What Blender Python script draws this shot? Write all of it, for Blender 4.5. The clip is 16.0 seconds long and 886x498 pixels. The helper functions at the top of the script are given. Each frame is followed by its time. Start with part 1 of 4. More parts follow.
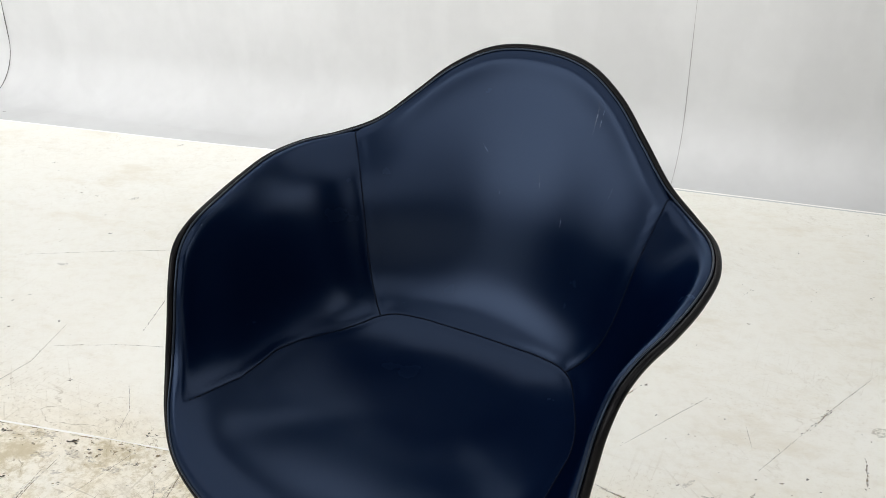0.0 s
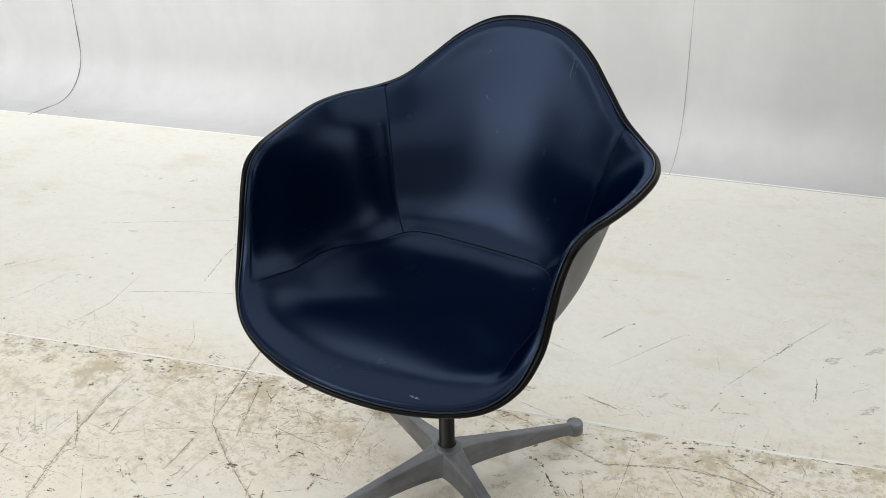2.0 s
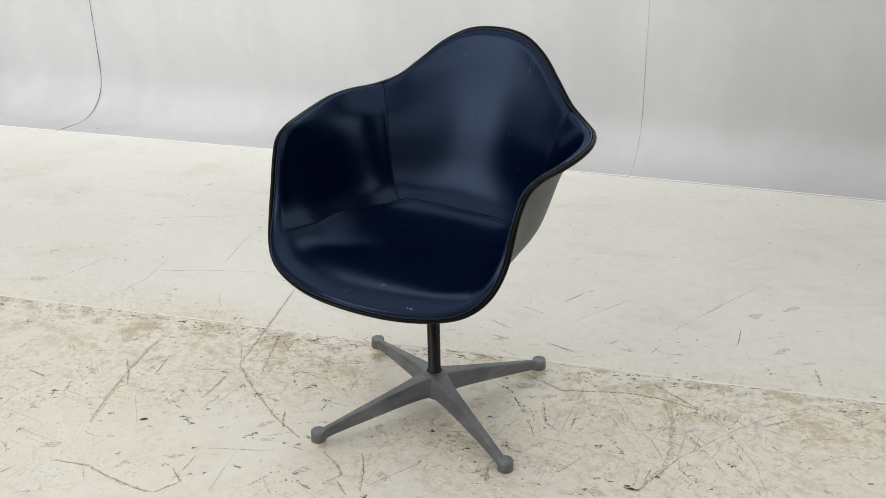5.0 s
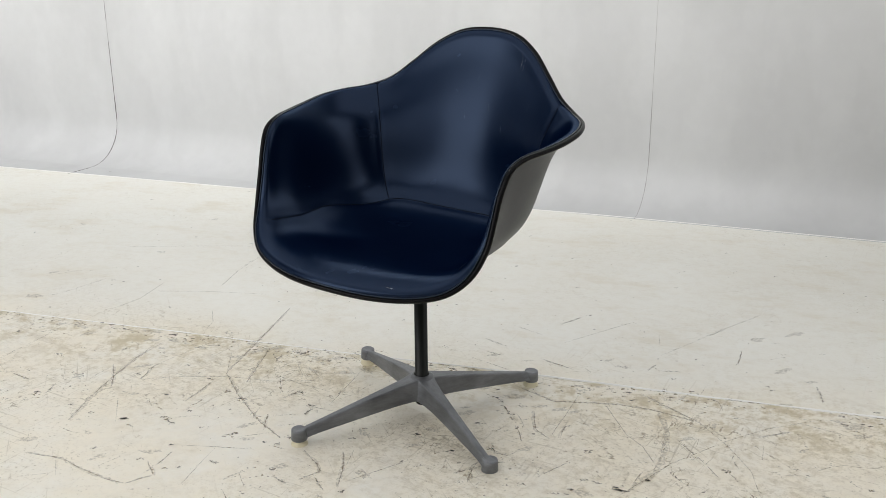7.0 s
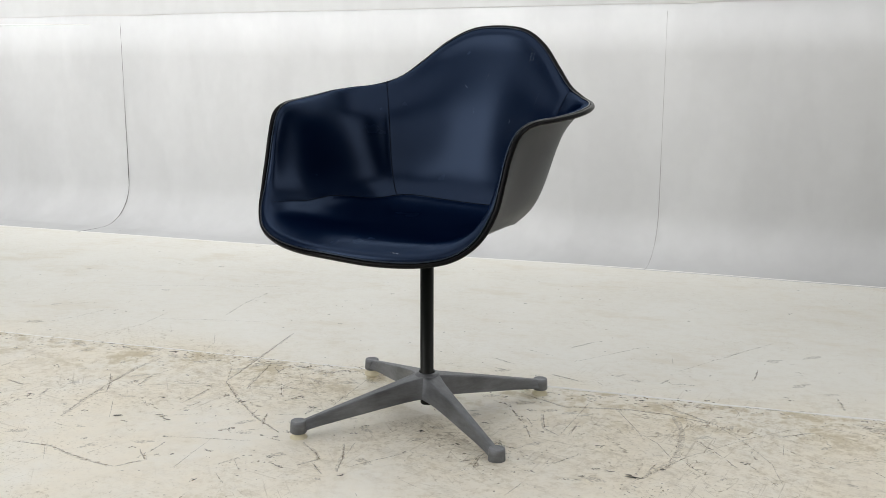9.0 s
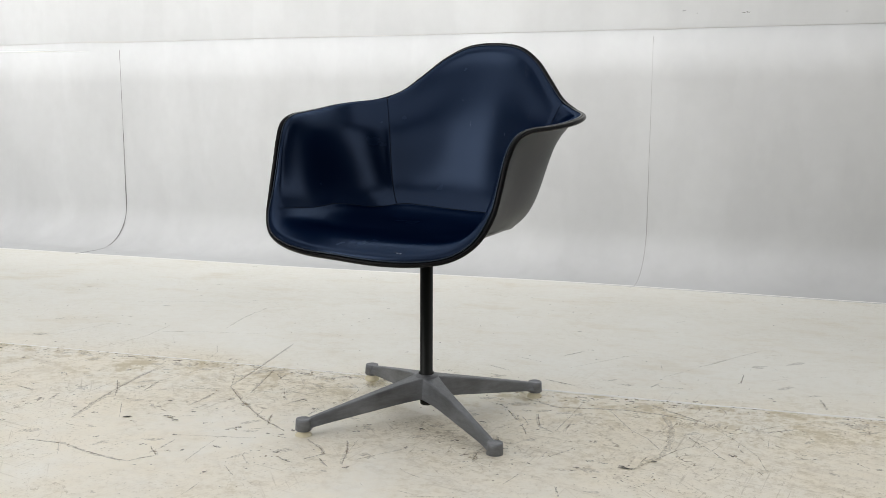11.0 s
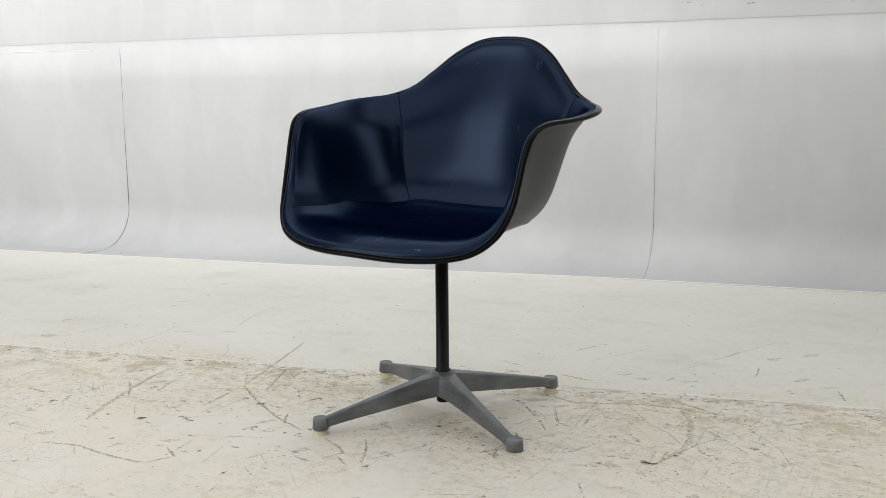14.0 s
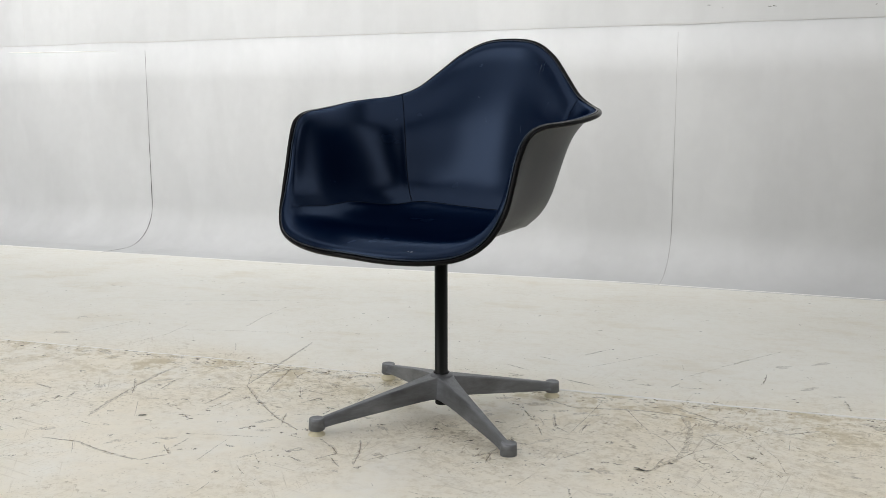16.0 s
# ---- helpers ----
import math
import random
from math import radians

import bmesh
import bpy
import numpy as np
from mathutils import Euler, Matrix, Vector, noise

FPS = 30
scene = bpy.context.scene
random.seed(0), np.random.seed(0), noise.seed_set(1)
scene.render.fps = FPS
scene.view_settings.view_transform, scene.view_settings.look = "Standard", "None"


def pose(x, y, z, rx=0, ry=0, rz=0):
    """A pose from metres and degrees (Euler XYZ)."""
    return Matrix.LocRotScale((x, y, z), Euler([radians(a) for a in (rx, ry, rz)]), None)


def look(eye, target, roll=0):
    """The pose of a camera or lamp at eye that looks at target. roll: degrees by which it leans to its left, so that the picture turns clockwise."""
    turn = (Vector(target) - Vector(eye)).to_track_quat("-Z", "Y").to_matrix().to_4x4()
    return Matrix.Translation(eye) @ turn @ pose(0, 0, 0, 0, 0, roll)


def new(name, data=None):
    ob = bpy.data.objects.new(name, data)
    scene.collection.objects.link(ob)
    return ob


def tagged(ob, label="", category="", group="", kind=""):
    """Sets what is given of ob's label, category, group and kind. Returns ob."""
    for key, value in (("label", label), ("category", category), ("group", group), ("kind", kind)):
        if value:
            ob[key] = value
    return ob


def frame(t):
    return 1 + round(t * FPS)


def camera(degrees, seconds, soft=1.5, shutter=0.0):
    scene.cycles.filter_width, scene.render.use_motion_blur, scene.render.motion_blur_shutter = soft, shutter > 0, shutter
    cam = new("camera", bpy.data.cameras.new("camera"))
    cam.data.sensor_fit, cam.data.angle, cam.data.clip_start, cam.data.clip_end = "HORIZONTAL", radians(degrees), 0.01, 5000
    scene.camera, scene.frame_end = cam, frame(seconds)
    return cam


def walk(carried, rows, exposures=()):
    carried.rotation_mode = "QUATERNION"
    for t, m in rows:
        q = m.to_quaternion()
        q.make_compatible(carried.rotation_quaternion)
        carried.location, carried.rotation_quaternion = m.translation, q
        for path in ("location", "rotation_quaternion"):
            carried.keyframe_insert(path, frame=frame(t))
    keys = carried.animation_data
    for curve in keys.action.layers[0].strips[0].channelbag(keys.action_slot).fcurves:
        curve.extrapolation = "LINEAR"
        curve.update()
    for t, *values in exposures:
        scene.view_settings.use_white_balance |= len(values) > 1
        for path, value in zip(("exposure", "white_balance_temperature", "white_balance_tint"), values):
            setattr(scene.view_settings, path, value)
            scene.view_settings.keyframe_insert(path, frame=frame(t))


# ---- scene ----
cam = camera(48.8, 16.0, soft=0.85)
PATH = [
    (0, (0.017, -1.026, 1.105), (0.016, 0.765, 0.215), -0.9),
    (0.5, (0.032, -1.12, 1.107), (0.009, 0.679, 0.234), -1.0),
    (1, (0.053, -1.223, 1.11), (0.003, 0.583, 0.251), -1.1),
    (1.5, (0.062, -1.316, 1.104), (-0.005, 0.496, 0.261), -1.2),
    (2, (0.058, -1.4, 1.101), (-0.015, 0.417, 0.269), -1.4),
    (2.5, (0.043, -1.521, 1.102), (-0.023, 0.301, 0.281), -1.5),
    (3, (0.027, -1.651, 1.11), (-0.021, 0.178, 0.301), -1.6),
    (3.5, (0.025, -1.758, 1.123), (-0.004, 0.075, 0.325), -1.6),
    (4, (0.031, -1.816, 1.136), (0.007, 0.025, 0.355), -1.5),
    (6.3, (0.123, -1.866, 1.056), (0.035, 0.016, 0.385), -0.9),
    (6.5, (0.126, -1.877, 1.016), (0.04, 0.015, 0.375), -0.7),
    (7, (0.138, -1.877, 0.938), (0.047, 0.033, 0.353), -0.7),
    (7.5, (0.145, -1.873, 0.864), (0.045, 0.057, 0.345), -0.6),
    (8, (0.147, -1.877, 0.783), (0.038, 0.068, 0.332), -0.4),
    (8.5, (0.137, -1.891, 0.717), (0.025, 0.068, 0.326), -0.3),
    (9, (0.141, -1.904, 0.676), (0.03, 0.063, 0.332), -0.1),
    (11.5, (0.106, -2.008, 0.633), (0.037, -0.029, 0.358), -0.2),
    (12, (0.077, -2.004, 0.633), (0.027, -0.024, 0.356), -0.4),
    (12.5, (0.054, -1.995, 0.635), (0.011, -0.015, 0.355), -0.6),
    (13, (0.05, -1.991, 0.63), (0.007, -0.012, 0.351), -0.8),
    (13.5, (0.055, -1.986, 0.629), (0.0, -0.006, 0.349), -0.9),
    (14, (0.084, -1.986, 0.631), (0.005, -0.008, 0.347), -0.8),
    (14.5, (0.121, -1.984, 0.63), (0.015, -0.007, 0.346), -0.7),
    (15, (0.148, -1.982, 0.626), (0.022, -0.005, 0.345), -0.6),
    (15.5, (0.158, -1.977, 0.628), (0.015, -0.002, 0.347), -0.5),
    (16, (0.156, -1.977, 0.63), (0.006, -0.003, 0.351), -0.4),
]
walk(cam, [(t, look(eye, target, roll)) for t, eye, target, roll in PATH],
     exposures=((0, -0.02), (1.5, -0.1), (3.5, -0.27), (8, -0.34), (16, -0.42)))

# ---- world and light ----
world = bpy.data.worlds.new("studio_air")
scene.world = world
world.use_nodes = True
world.node_tree.nodes["Background"].inputs["Color"].default_value = (0.93, 0.95, 1.0, 1)
world.node_tree.nodes["Background"].inputs["Strength"].default_value = 0.0


def area_lamp(name, eye, target, sx, sy, watts, colour=(1, 1, 1), spread=180):
    data = bpy.data.lights.new(name, "AREA")
    data.shape, data.size, data.size_y, data.energy, data.color, data.spread = "RECTANGLE", sx, sy, watts, colour, radians(spread)
    ob = new(name, data)
    ob.matrix_world = look(eye, target)
    return ob


# unseen area lights, added and balanced to match brightness and leather highlights
area_lamp("added_light_left", (-3.6, -2.4, 2.0), (0.0, 0.2, 0.6), 3.4, 2.6, 86, (1.0, 0.995, 0.985))
area_lamp("added_light_right", (3.9, -1.0, 2.5), (0.0, 0.0, 0.5), 3.2, 1.9, 27, (1.0, 0.985, 0.975))
area_lamp("added_light_front", (-1.0, -5.4, 2.4), (-0.6, 1.0, 0.7), 6.0, 3.0, 60, (1.0, 0.995, 0.985))
# added only to brighten the upper wall; narrow spread keeps it off the chair
area_lamp("added_light_wall", (-1.8, 0.5, 3.1), (-1.4, 2.4, 1.85), 5.6, 0.8, 66, (1.0, 0.995, 0.985), 76)
area_lamp("added_light_top", (-1.0, -0.9, 4.25), (-0.95, -0.8, 0), 8.0, 5.4, 162, (1.0, 0.995, 0.985))


# ---- materials ----
def material(name):
    m = bpy.data.materials.new(name)
    m.use_nodes = True
    return m, m.node_tree.nodes, m.node_tree.links, m.node_tree.nodes["Principled BSDF"]


def floor_material():
    """White floor paint with yellow-brown stains, grime, faint scratches and worn gloss."""
    m, n, l, b = material("white_floor_paint")
    tc = n.new("ShaderNodeTexCoord")

    def noise_at(scale, detail, rough=0.55, stretch=None, turn=0.0):
        t = n.new("ShaderNodeTexNoise")
        t.inputs["Scale"].default_value, t.inputs["Detail"].default_value, t.inputs["Roughness"].default_value = scale, detail, rough
        turned, mp = n.new("ShaderNodeMapping"), n.new("ShaderNodeMapping")
        turned.inputs["Rotation"].default_value[2] = turn
        if stretch:
            mp.inputs["Scale"].default_value = stretch
        l.new(tc.outputs["Object"], turned.inputs["Vector"])
        l.new(turned.outputs["Vector"], mp.inputs["Vector"])
        l.new(mp.outputs["Vector"], t.inputs["Vector"])
        return t.outputs["Fac"]

    def span(v, lo, hi, to=1.0):
        r = n.new("ShaderNodeMapRange")
        r.interpolation_type = "SMOOTHSTEP"
        r.inputs["From Min"].default_value, r.inputs["From Max"].default_value, r.inputs["To Max"].default_value = lo, hi, to
        l.new(v, r.inputs["Value"])
        return r.outputs["Result"]

    def times(a, c):
        k = n.new("ShaderNodeMath")
        k.operation = "MULTIPLY"
        l.new(a, k.inputs[0])
        l.new(c, k.inputs[1])
        return k.outputs[0]

    colour = None

    def lay(base, fac, rgb):
        x = n.new("ShaderNodeMix")
        x.data_type = "RGBA"
        if isinstance(base, tuple):
            x.inputs["A"].default_value = (*base, 1)
        else:
            l.new(base, x.inputs["A"])
        x.inputs["B"].default_value = (*rgb, 1)
        l.new(fac, x.inputs["Factor"])
        return x.outputs["Result"]

    # dirt lies thickest along the joint and on the near side of it
    xyz = n.new("ShaderNodeSeparateXYZ")
    l.new(tc.outputs["Object"], xyz.inputs[0])
    run = n.new("ShaderNodeMath")
    run.operation = "MULTIPLY_ADD"
    run.inputs[1].default_value = 0.28
    l.new(xyz.outputs["X"], run.inputs[0])
    l.new(xyz.outputs["Y"], run.inputs[2])
    near = n.new("ShaderNodeMapRange")
    near.interpolation_type = "SMOOTHSTEP"
    near.inputs["From Min"].default_value, near.inputs["From Max"].default_value = 0.55, 0.1
    near.inputs["To Min"].default_value, near.inputs["To Max"].default_value = 0.2, 1.0
    l.new(run.outputs[0], near.inputs["Value"])
    near = near.outputs["Result"]
    colour = lay((0.862, 0.868, 0.825), span(noise_at(0.9, 6, 0.6), 0.3, 0.8), (0.792, 0.787, 0.735))
    colour = lay(colour, span(noise_at(4.5, 7, 0.72, (0.7, 1.3, 1), 0.27), 0.5, 0.68, 0.5), (0.7, 0.655, 0.54))
    colour = lay(colour, times(near, span(noise_at(3.5, 6, 0.7), 0.1, 0.7, 0.8)), (0.88, 0.805, 0.655))
    colour = lay(colour, span(noise_at(30, 8, 0.78), 0.42, 0.75, 0.4), (0.72, 0.68, 0.585))
    stains = times(times(span(noise_at(2.0, 5, 0.65), 0.4, 0.62), span(noise_at(44, 8, 0.8), 0.46, 0.62, 0.5)), near)
    colour = lay(colour, stains, (0.5, 0.435, 0.3))
    band = times(span(run.outputs[0], -0.06, 0.2), span(run.outputs[0], 0.264, 0.256))
    colour = lay(colour, times(band, span(noise_at(11, 7, 0.75), 0.46, 0.62, 0.75)), (0.5, 0.42, 0.25))
    rub = times(times(span(noise_at(1.6, 4, 0.6), 0.45, 0.6), span(noise_at(9, 7, 0.8, (0.5, 2.2, 1), 0.7), 0.52, 0.66, 0.35)), near)
    colour = lay(colour, rub, (0.42, 0.36, 0.25))
    fine = times(times(span(noise_at(120, 5, 0.75), 0.56, 0.66, 0.9), span(noise_at(3.1, 4, 0.6), 0.42, 0.62)), near)
    colour = lay(colour, fine, (0.38, 0.33, 0.24))
    for turn, lo in ((0.5, 0.6), (2.0, 0.61), (1.2, 0.62)):
        hair = times(times(span(noise_at(16, 4, 0.6, (0.3, 9, 1), turn), lo, lo + 0.06, 0.5), span(noise_at(2.7, 3), 0.42, 0.62)), near)
        colour = lay(colour, hair, (0.42, 0.37, 0.28))

    def curls(scale, thin, turn, stretch):
        """Thin curling lines where the noise crosses its middle."""
        off, size = n.new("ShaderNodeMath"), n.new("ShaderNodeMath")
        off.operation, off.inputs[1].default_value = "SUBTRACT", 0.5
        size.operation = "ABSOLUTE"
        l.new(noise_at(scale, 3, 0.45, stretch, turn), off.inputs[0])
        l.new(off.outputs[0], size.inputs[0])
        return span(size.outputs[0], thin, thin * 0.3)

    for scale, thin, turn, stretch, mask in ((5.0, 0.0075, 0.4, (1.0, 2.2, 1), 3.3), (8.0, 0.01, 2.1, (1.0, 3.0, 1), 2.6), (13.0, 0.013, 1.1, (1.0, 2.6, 1), 4.1)):
        worn = times(times(curls(scale, thin, turn, stretch), span(noise_at(mask, 4, 0.6), 0.53, 0.66, 0.85)), times(near, span(noise_at(60, 4, 0.7), 0.38, 0.58)))
        colour = lay(colour, worn, (0.28, 0.225, 0.14))
    l.new(colour, b.inputs["Base Color"])
    gloss = n.new("ShaderNodeMapRange")
    gloss.inputs["From Min"].default_value, gloss.inputs["From Max"].default_value = 0.3, 0.7
    gloss.inputs["To Min"].default_value, gloss.inputs["To Max"].default_value = 0.34, 0.6
    l.new(noise_at(4, 5), gloss.inputs["Value"])
    l.new(gloss.outputs["Result"], b.inputs["Roughness"])
    bp = n.new("ShaderNodeBump")
    bp.inputs["Strength"].default_value, bp.inputs["Distance"].default_value = 0.05, 0.003
    l.new(noise_at(30, 6, 0.6), bp.inputs["Height"])
    l.new(bp.outputs["Normal"], b.inputs["Normal"])
    return m


def simple(name, colour, rough, metal=0.0, grain=40.0, amount=0.15, bump=0.05, vary=0.07):
    """A surface with two scales of noise in its colour and roughness and a fine relief."""
    m, n, l, b = material(name)
    tc = n.new("ShaderNodeTexCoord")
    big, fine = n.new("ShaderNodeTexNoise"), n.new("ShaderNodeTexNoise")
    big.inputs["Scale"].default_value, big.inputs["Detail"].default_value = grain / 8, 4
    fine.inputs["Scale"].default_value, fine.inputs["Detail"].default_value = grain * 6, 3
    l.new(tc.outputs["Object"], big.inputs["Vector"])
    l.new(tc.outputs["Object"], fine.inputs["Vector"])
    mix = n.new("ShaderNodeMix")
    mix.data_type = "RGBA"
    mix.inputs["A"].default_value = (*[c * (1 - amount) for c in colour], 1)
    mix.inputs["B"].default_value = (*[min(1, c * (1 + amount)) for c in colour], 1)
    l.new(big.outputs["Fac"], mix.inputs["Factor"])
    l.new(mix.outputs["Result"], b.inputs["Base Color"])
    mr = n.new("ShaderNodeMapRange")
    mr.inputs["To Min"].default_value, mr.inputs["To Max"].default_value = rough - vary, rough + vary
    l.new(big.outputs["Fac"], mr.inputs["Value"])
    l.new(mr.outputs["Result"], b.inputs["Roughness"])
    bp = n.new("ShaderNodeBump")
    bp.inputs["Strength"].default_value, bp.inputs["Distance"].default_value = bump, 0.002
    l.new(fine.outputs["Fac"], bp.inputs["Height"])
    l.new(bp.outputs["Normal"], b.inputs["Normal"])
    b.inputs["Metallic"].default_value = metal
    return m


def patchy(name, colour, least, most):
    """A scuff that has worn away in places, so that the paint shows through."""
    m = simple(name, colour, 0.62, grain=200, amount=0.3)
    n, l = m.node_tree.nodes, m.node_tree.links
    tc, t, r = n.new("ShaderNodeTexCoord"), n.new("ShaderNodeTexNoise"), n.new("ShaderNodeMapRange")
    t.inputs["Scale"].default_value, t.inputs["Detail"].default_value = 170, 4
    r.inputs["From Min"].default_value, r.inputs["From Max"].default_value = 0.4, 0.62
    r.inputs["To Min"].default_value, r.inputs["To Max"].default_value = least, most
    l.new(tc.outputs["Object"], t.inputs["Vector"])
    l.new(t.outputs["Fac"], r.inputs["Value"])
    l.new(r.outputs["Result"], n["Principled BSDF"].inputs["Alpha"])
    return m


def leather():
    """Waxed navy leather: a dark dyed body, a broad sheen and a tighter wax gloss on top."""
    m = simple("navy_leather", (0.0005, 0.0024, 0.011), 0.6, grain=60, amount=0.15, bump=0.05, vary=0.03)
    n, l = m.node_tree.nodes, m.node_tree.links
    body = n["Principled BSDF"]
    body.inputs["Specular IOR Level"].default_value = 0.0
    relief = body.inputs["Normal"].links[0].from_socket
    tc, t = n.new("ShaderNodeTexCoord"), n.new("ShaderNodeTexNoise")
    t.inputs["Scale"].default_value, t.inputs["Detail"].default_value = 14, 5
    l.new(tc.outputs["Object"], t.inputs["Vector"])

    def lobe(colour, least, most):
        g, r = n.new("ShaderNodeBsdfAnisotropic"), n.new("ShaderNodeMapRange")
        g.distribution = "BECKMANN"
        g.inputs["Color"].default_value = (*colour, 1)
        r.inputs["To Min"].default_value, r.inputs["To Max"].default_value = least, most
        l.new(t.outputs["Fac"], r.inputs["Value"])
        l.new(r.outputs["Result"], g.inputs["Roughness"])
        l.new(relief, g.inputs["Normal"])
        return g

    tight, broad = lobe((0.48, 0.645, 1.0), 0.24, 0.29), lobe((0.12, 0.28, 0.62), 0.42, 0.47)
    both, fres, mix = n.new("ShaderNodeMixShader"), n.new("ShaderNodeFresnel"), n.new("ShaderNodeMixShader")
    both.inputs[0].default_value = 0.34
    l.new(tight.outputs[0], both.inputs[1])
    l.new(broad.outputs[0], both.inputs[2])
    fres.inputs["IOR"].default_value = 1.53
    cap = n.new("ShaderNodeMath")
    cap.operation, cap.inputs[1].default_value = "MINIMUM", 0.09
    l.new(fres.outputs[0], cap.inputs[0])
    l.new(cap.outputs[0], mix.inputs[0])
    l.new(body.outputs[0], mix.inputs[1])
    l.new(both.outputs[0], mix.inputs[2])
    l.new(mix.outputs[0], n["Material Output"].inputs["Surface"])
    return m


LEATHER = leather()
PIPING = simple("black_piping", (0.006, 0.008, 0.014), 0.22, grain=80)
PIPING.node_tree.nodes["Principled BSDF"].inputs["Specular Tint"].default_value = (0.5, 0.7, 1.0, 1)
TRIM = simple("black_rubber_trim", (0.0022, 0.0022, 0.003), 0.24, grain=80)
TRIM.node_tree.nodes["Principled BSDF"].inputs["Specular IOR Level"].default_value = 0.12
THREAD = simple("blue_thread", (0.006, 0.014, 0.04), 0.6, grain=80)
THREAD.node_tree.nodes["Principled BSDF"].inputs["Specular IOR Level"].default_value = 0.15
SEAM = simple("seam_groove", (0.001, 0.002, 0.005), 0.7, grain=80)
SEAM.node_tree.nodes["Principled BSDF"].inputs["Specular IOR Level"].default_value = 0.1
SHELL = simple("dark_grey_fibreglass", (0.016, 0.0188, 0.0225), 0.42, grain=120, amount=0.1)
STEEL = simple("black_enamel_steel", (0.006, 0.007, 0.006), 0.38, grain=60)
STEEL.node_tree.nodes["Principled BSDF"].inputs["Specular IOR Level"].default_value = 0.25
ALU = simple("dull_cast_aluminium", (0.168, 0.175, 0.188), 0.42, metal=0.6, grain=90, amount=0.8, bump=0.25, vary=0.18)
# rubbed streaks along the castings
an, al = ALU.node_tree.nodes, ALU.node_tree.links
ab = an["Principled BSDF"]
amap, streaks, ar, amix = an.new("ShaderNodeMapping"), an.new("ShaderNodeTexNoise"), an.new("ShaderNodeMapRange"), an.new("ShaderNodeMix")
amap.inputs["Scale"].default_value = (25, 110, 110)
streaks.inputs["Scale"].default_value, streaks.inputs["Detail"].default_value, streaks.inputs["Roughness"].default_value = 1.0, 5, 0.7
ar.inputs["From Min"].default_value, ar.inputs["From Max"].default_value = 0.35, 0.7
ar.inputs["To Min"].default_value, ar.inputs["To Max"].default_value = 0.84, 1.18
amix.data_type, amix.blend_type, amix.inputs["Factor"].default_value = "RGBA", "MULTIPLY", 1.0
al.new(an.new("ShaderNodeTexCoord").outputs["Object"], amap.inputs["Vector"])
al.new(amap.outputs["Vector"], streaks.inputs["Vector"])
al.new(streaks.outputs["Fac"], ar.inputs["Value"])
al.new(ab.inputs["Base Color"].links[0].from_socket, amix.inputs["A"])
al.new(ar.outputs["Result"], amix.inputs["B"])
al.new(amix.outputs["Result"], ab.inputs["Base Color"])
GLIDE = simple("cream_nylon", (0.7, 0.64, 0.46), 0.5, grain=60)
WALL = simple("white_wall_paint", (0.56, 0.567, 0.572), 0.55, grain=8, amount=0.02, bump=0.03)
FLOOR = floor_material()
# rolled touch-ups in slightly different whites
wn, wl = WALL.node_tree.nodes, WALL.node_tree.links
wb = wn["Principled BSDF"]
wtc = wn.new("ShaderNodeTexCoord")
for scale, lo, hi, least, most, stretch in ((1.5, 0.42, 0.6, 0.955, 1.02, (1.0, 1.0, 0.7)), (4.0, 0.45, 0.58, 0.98, 1.012, (1.6, 1.6, 0.5)), (22.0, 0.35, 0.65, 0.99, 1.008, (1.0, 1.0, 1.0))):
    wmap, wt, wr, wmix = wn.new("ShaderNodeMapping"), wn.new("ShaderNodeTexNoise"), wn.new("ShaderNodeMapRange"), wn.new("ShaderNodeMix")
    wmap.inputs["Scale"].default_value = stretch
    wt.inputs["Scale"].default_value, wt.inputs["Detail"].default_value = scale, 4
    wr.interpolation_type = "SMOOTHSTEP"
    wr.inputs["From Min"].default_value, wr.inputs["From Max"].default_value = lo, hi
    wr.inputs["To Min"].default_value, wr.inputs["To Max"].default_value = least, most
    wmix.data_type, wmix.blend_type, wmix.inputs["Factor"].default_value = "RGBA", "MULTIPLY", 1.0
    wl.new(wtc.outputs["Object"], wmap.inputs["Vector"])
    wl.new(wmap.outputs["Vector"], wt.inputs["Vector"])
    wl.new(wt.outputs["Fac"], wr.inputs["Value"])
    wl.new(wb.inputs["Base Color"].links[0].from_socket, wmix.inputs["A"])
    wl.new(wr.outputs["Result"], wmix.inputs["B"])
    wl.new(wmix.outputs["Result"], wb.inputs["Base Color"])
FINE_CRACK = simple("grey_joint", (0.3, 0.295, 0.29), 0.9, grain=60)
CRACK = simple("dark_joint", (0.12, 0.117, 0.115), 0.9, grain=60)
GREYLINE = simple("grey_line", (0.54, 0.535, 0.53), 0.8, grain=40)
RIDGE = simple("ridge_paint", (0.93, 0.92, 0.89), 0.45, grain=60, amount=0.08)
SMUDGE = patchy("faint_smudge", (0.42, 0.35, 0.23), 0.03, 0.3)
SCUFF_SOFT = patchy("pale_scuff", (0.3, 0.245, 0.16), 0.1, 0.72)
SCUFF_MID = patchy("brown_scuff", (0.26, 0.195, 0.1), 0.2, 0.9)
SCUFF_DARK = patchy("black_scuff", (0.04, 0.036, 0.028), 0.6, 1.0)
SCRATCHED = patchy("scratched_leather", (0.16, 0.19, 0.25), 0.1, 0.75)
CEILING = simple("ceiling_paint", (0.1, 0.1, 0.1), 0.8, grain=6)
SIDE_WALL = simple("side_wall_paint", (0.6, 0.605, 0.61), 0.6, grain=6)
DARK_WALL = simple("dark_wall_paint", (0.12, 0.12, 0.12), 0.8, grain=6)


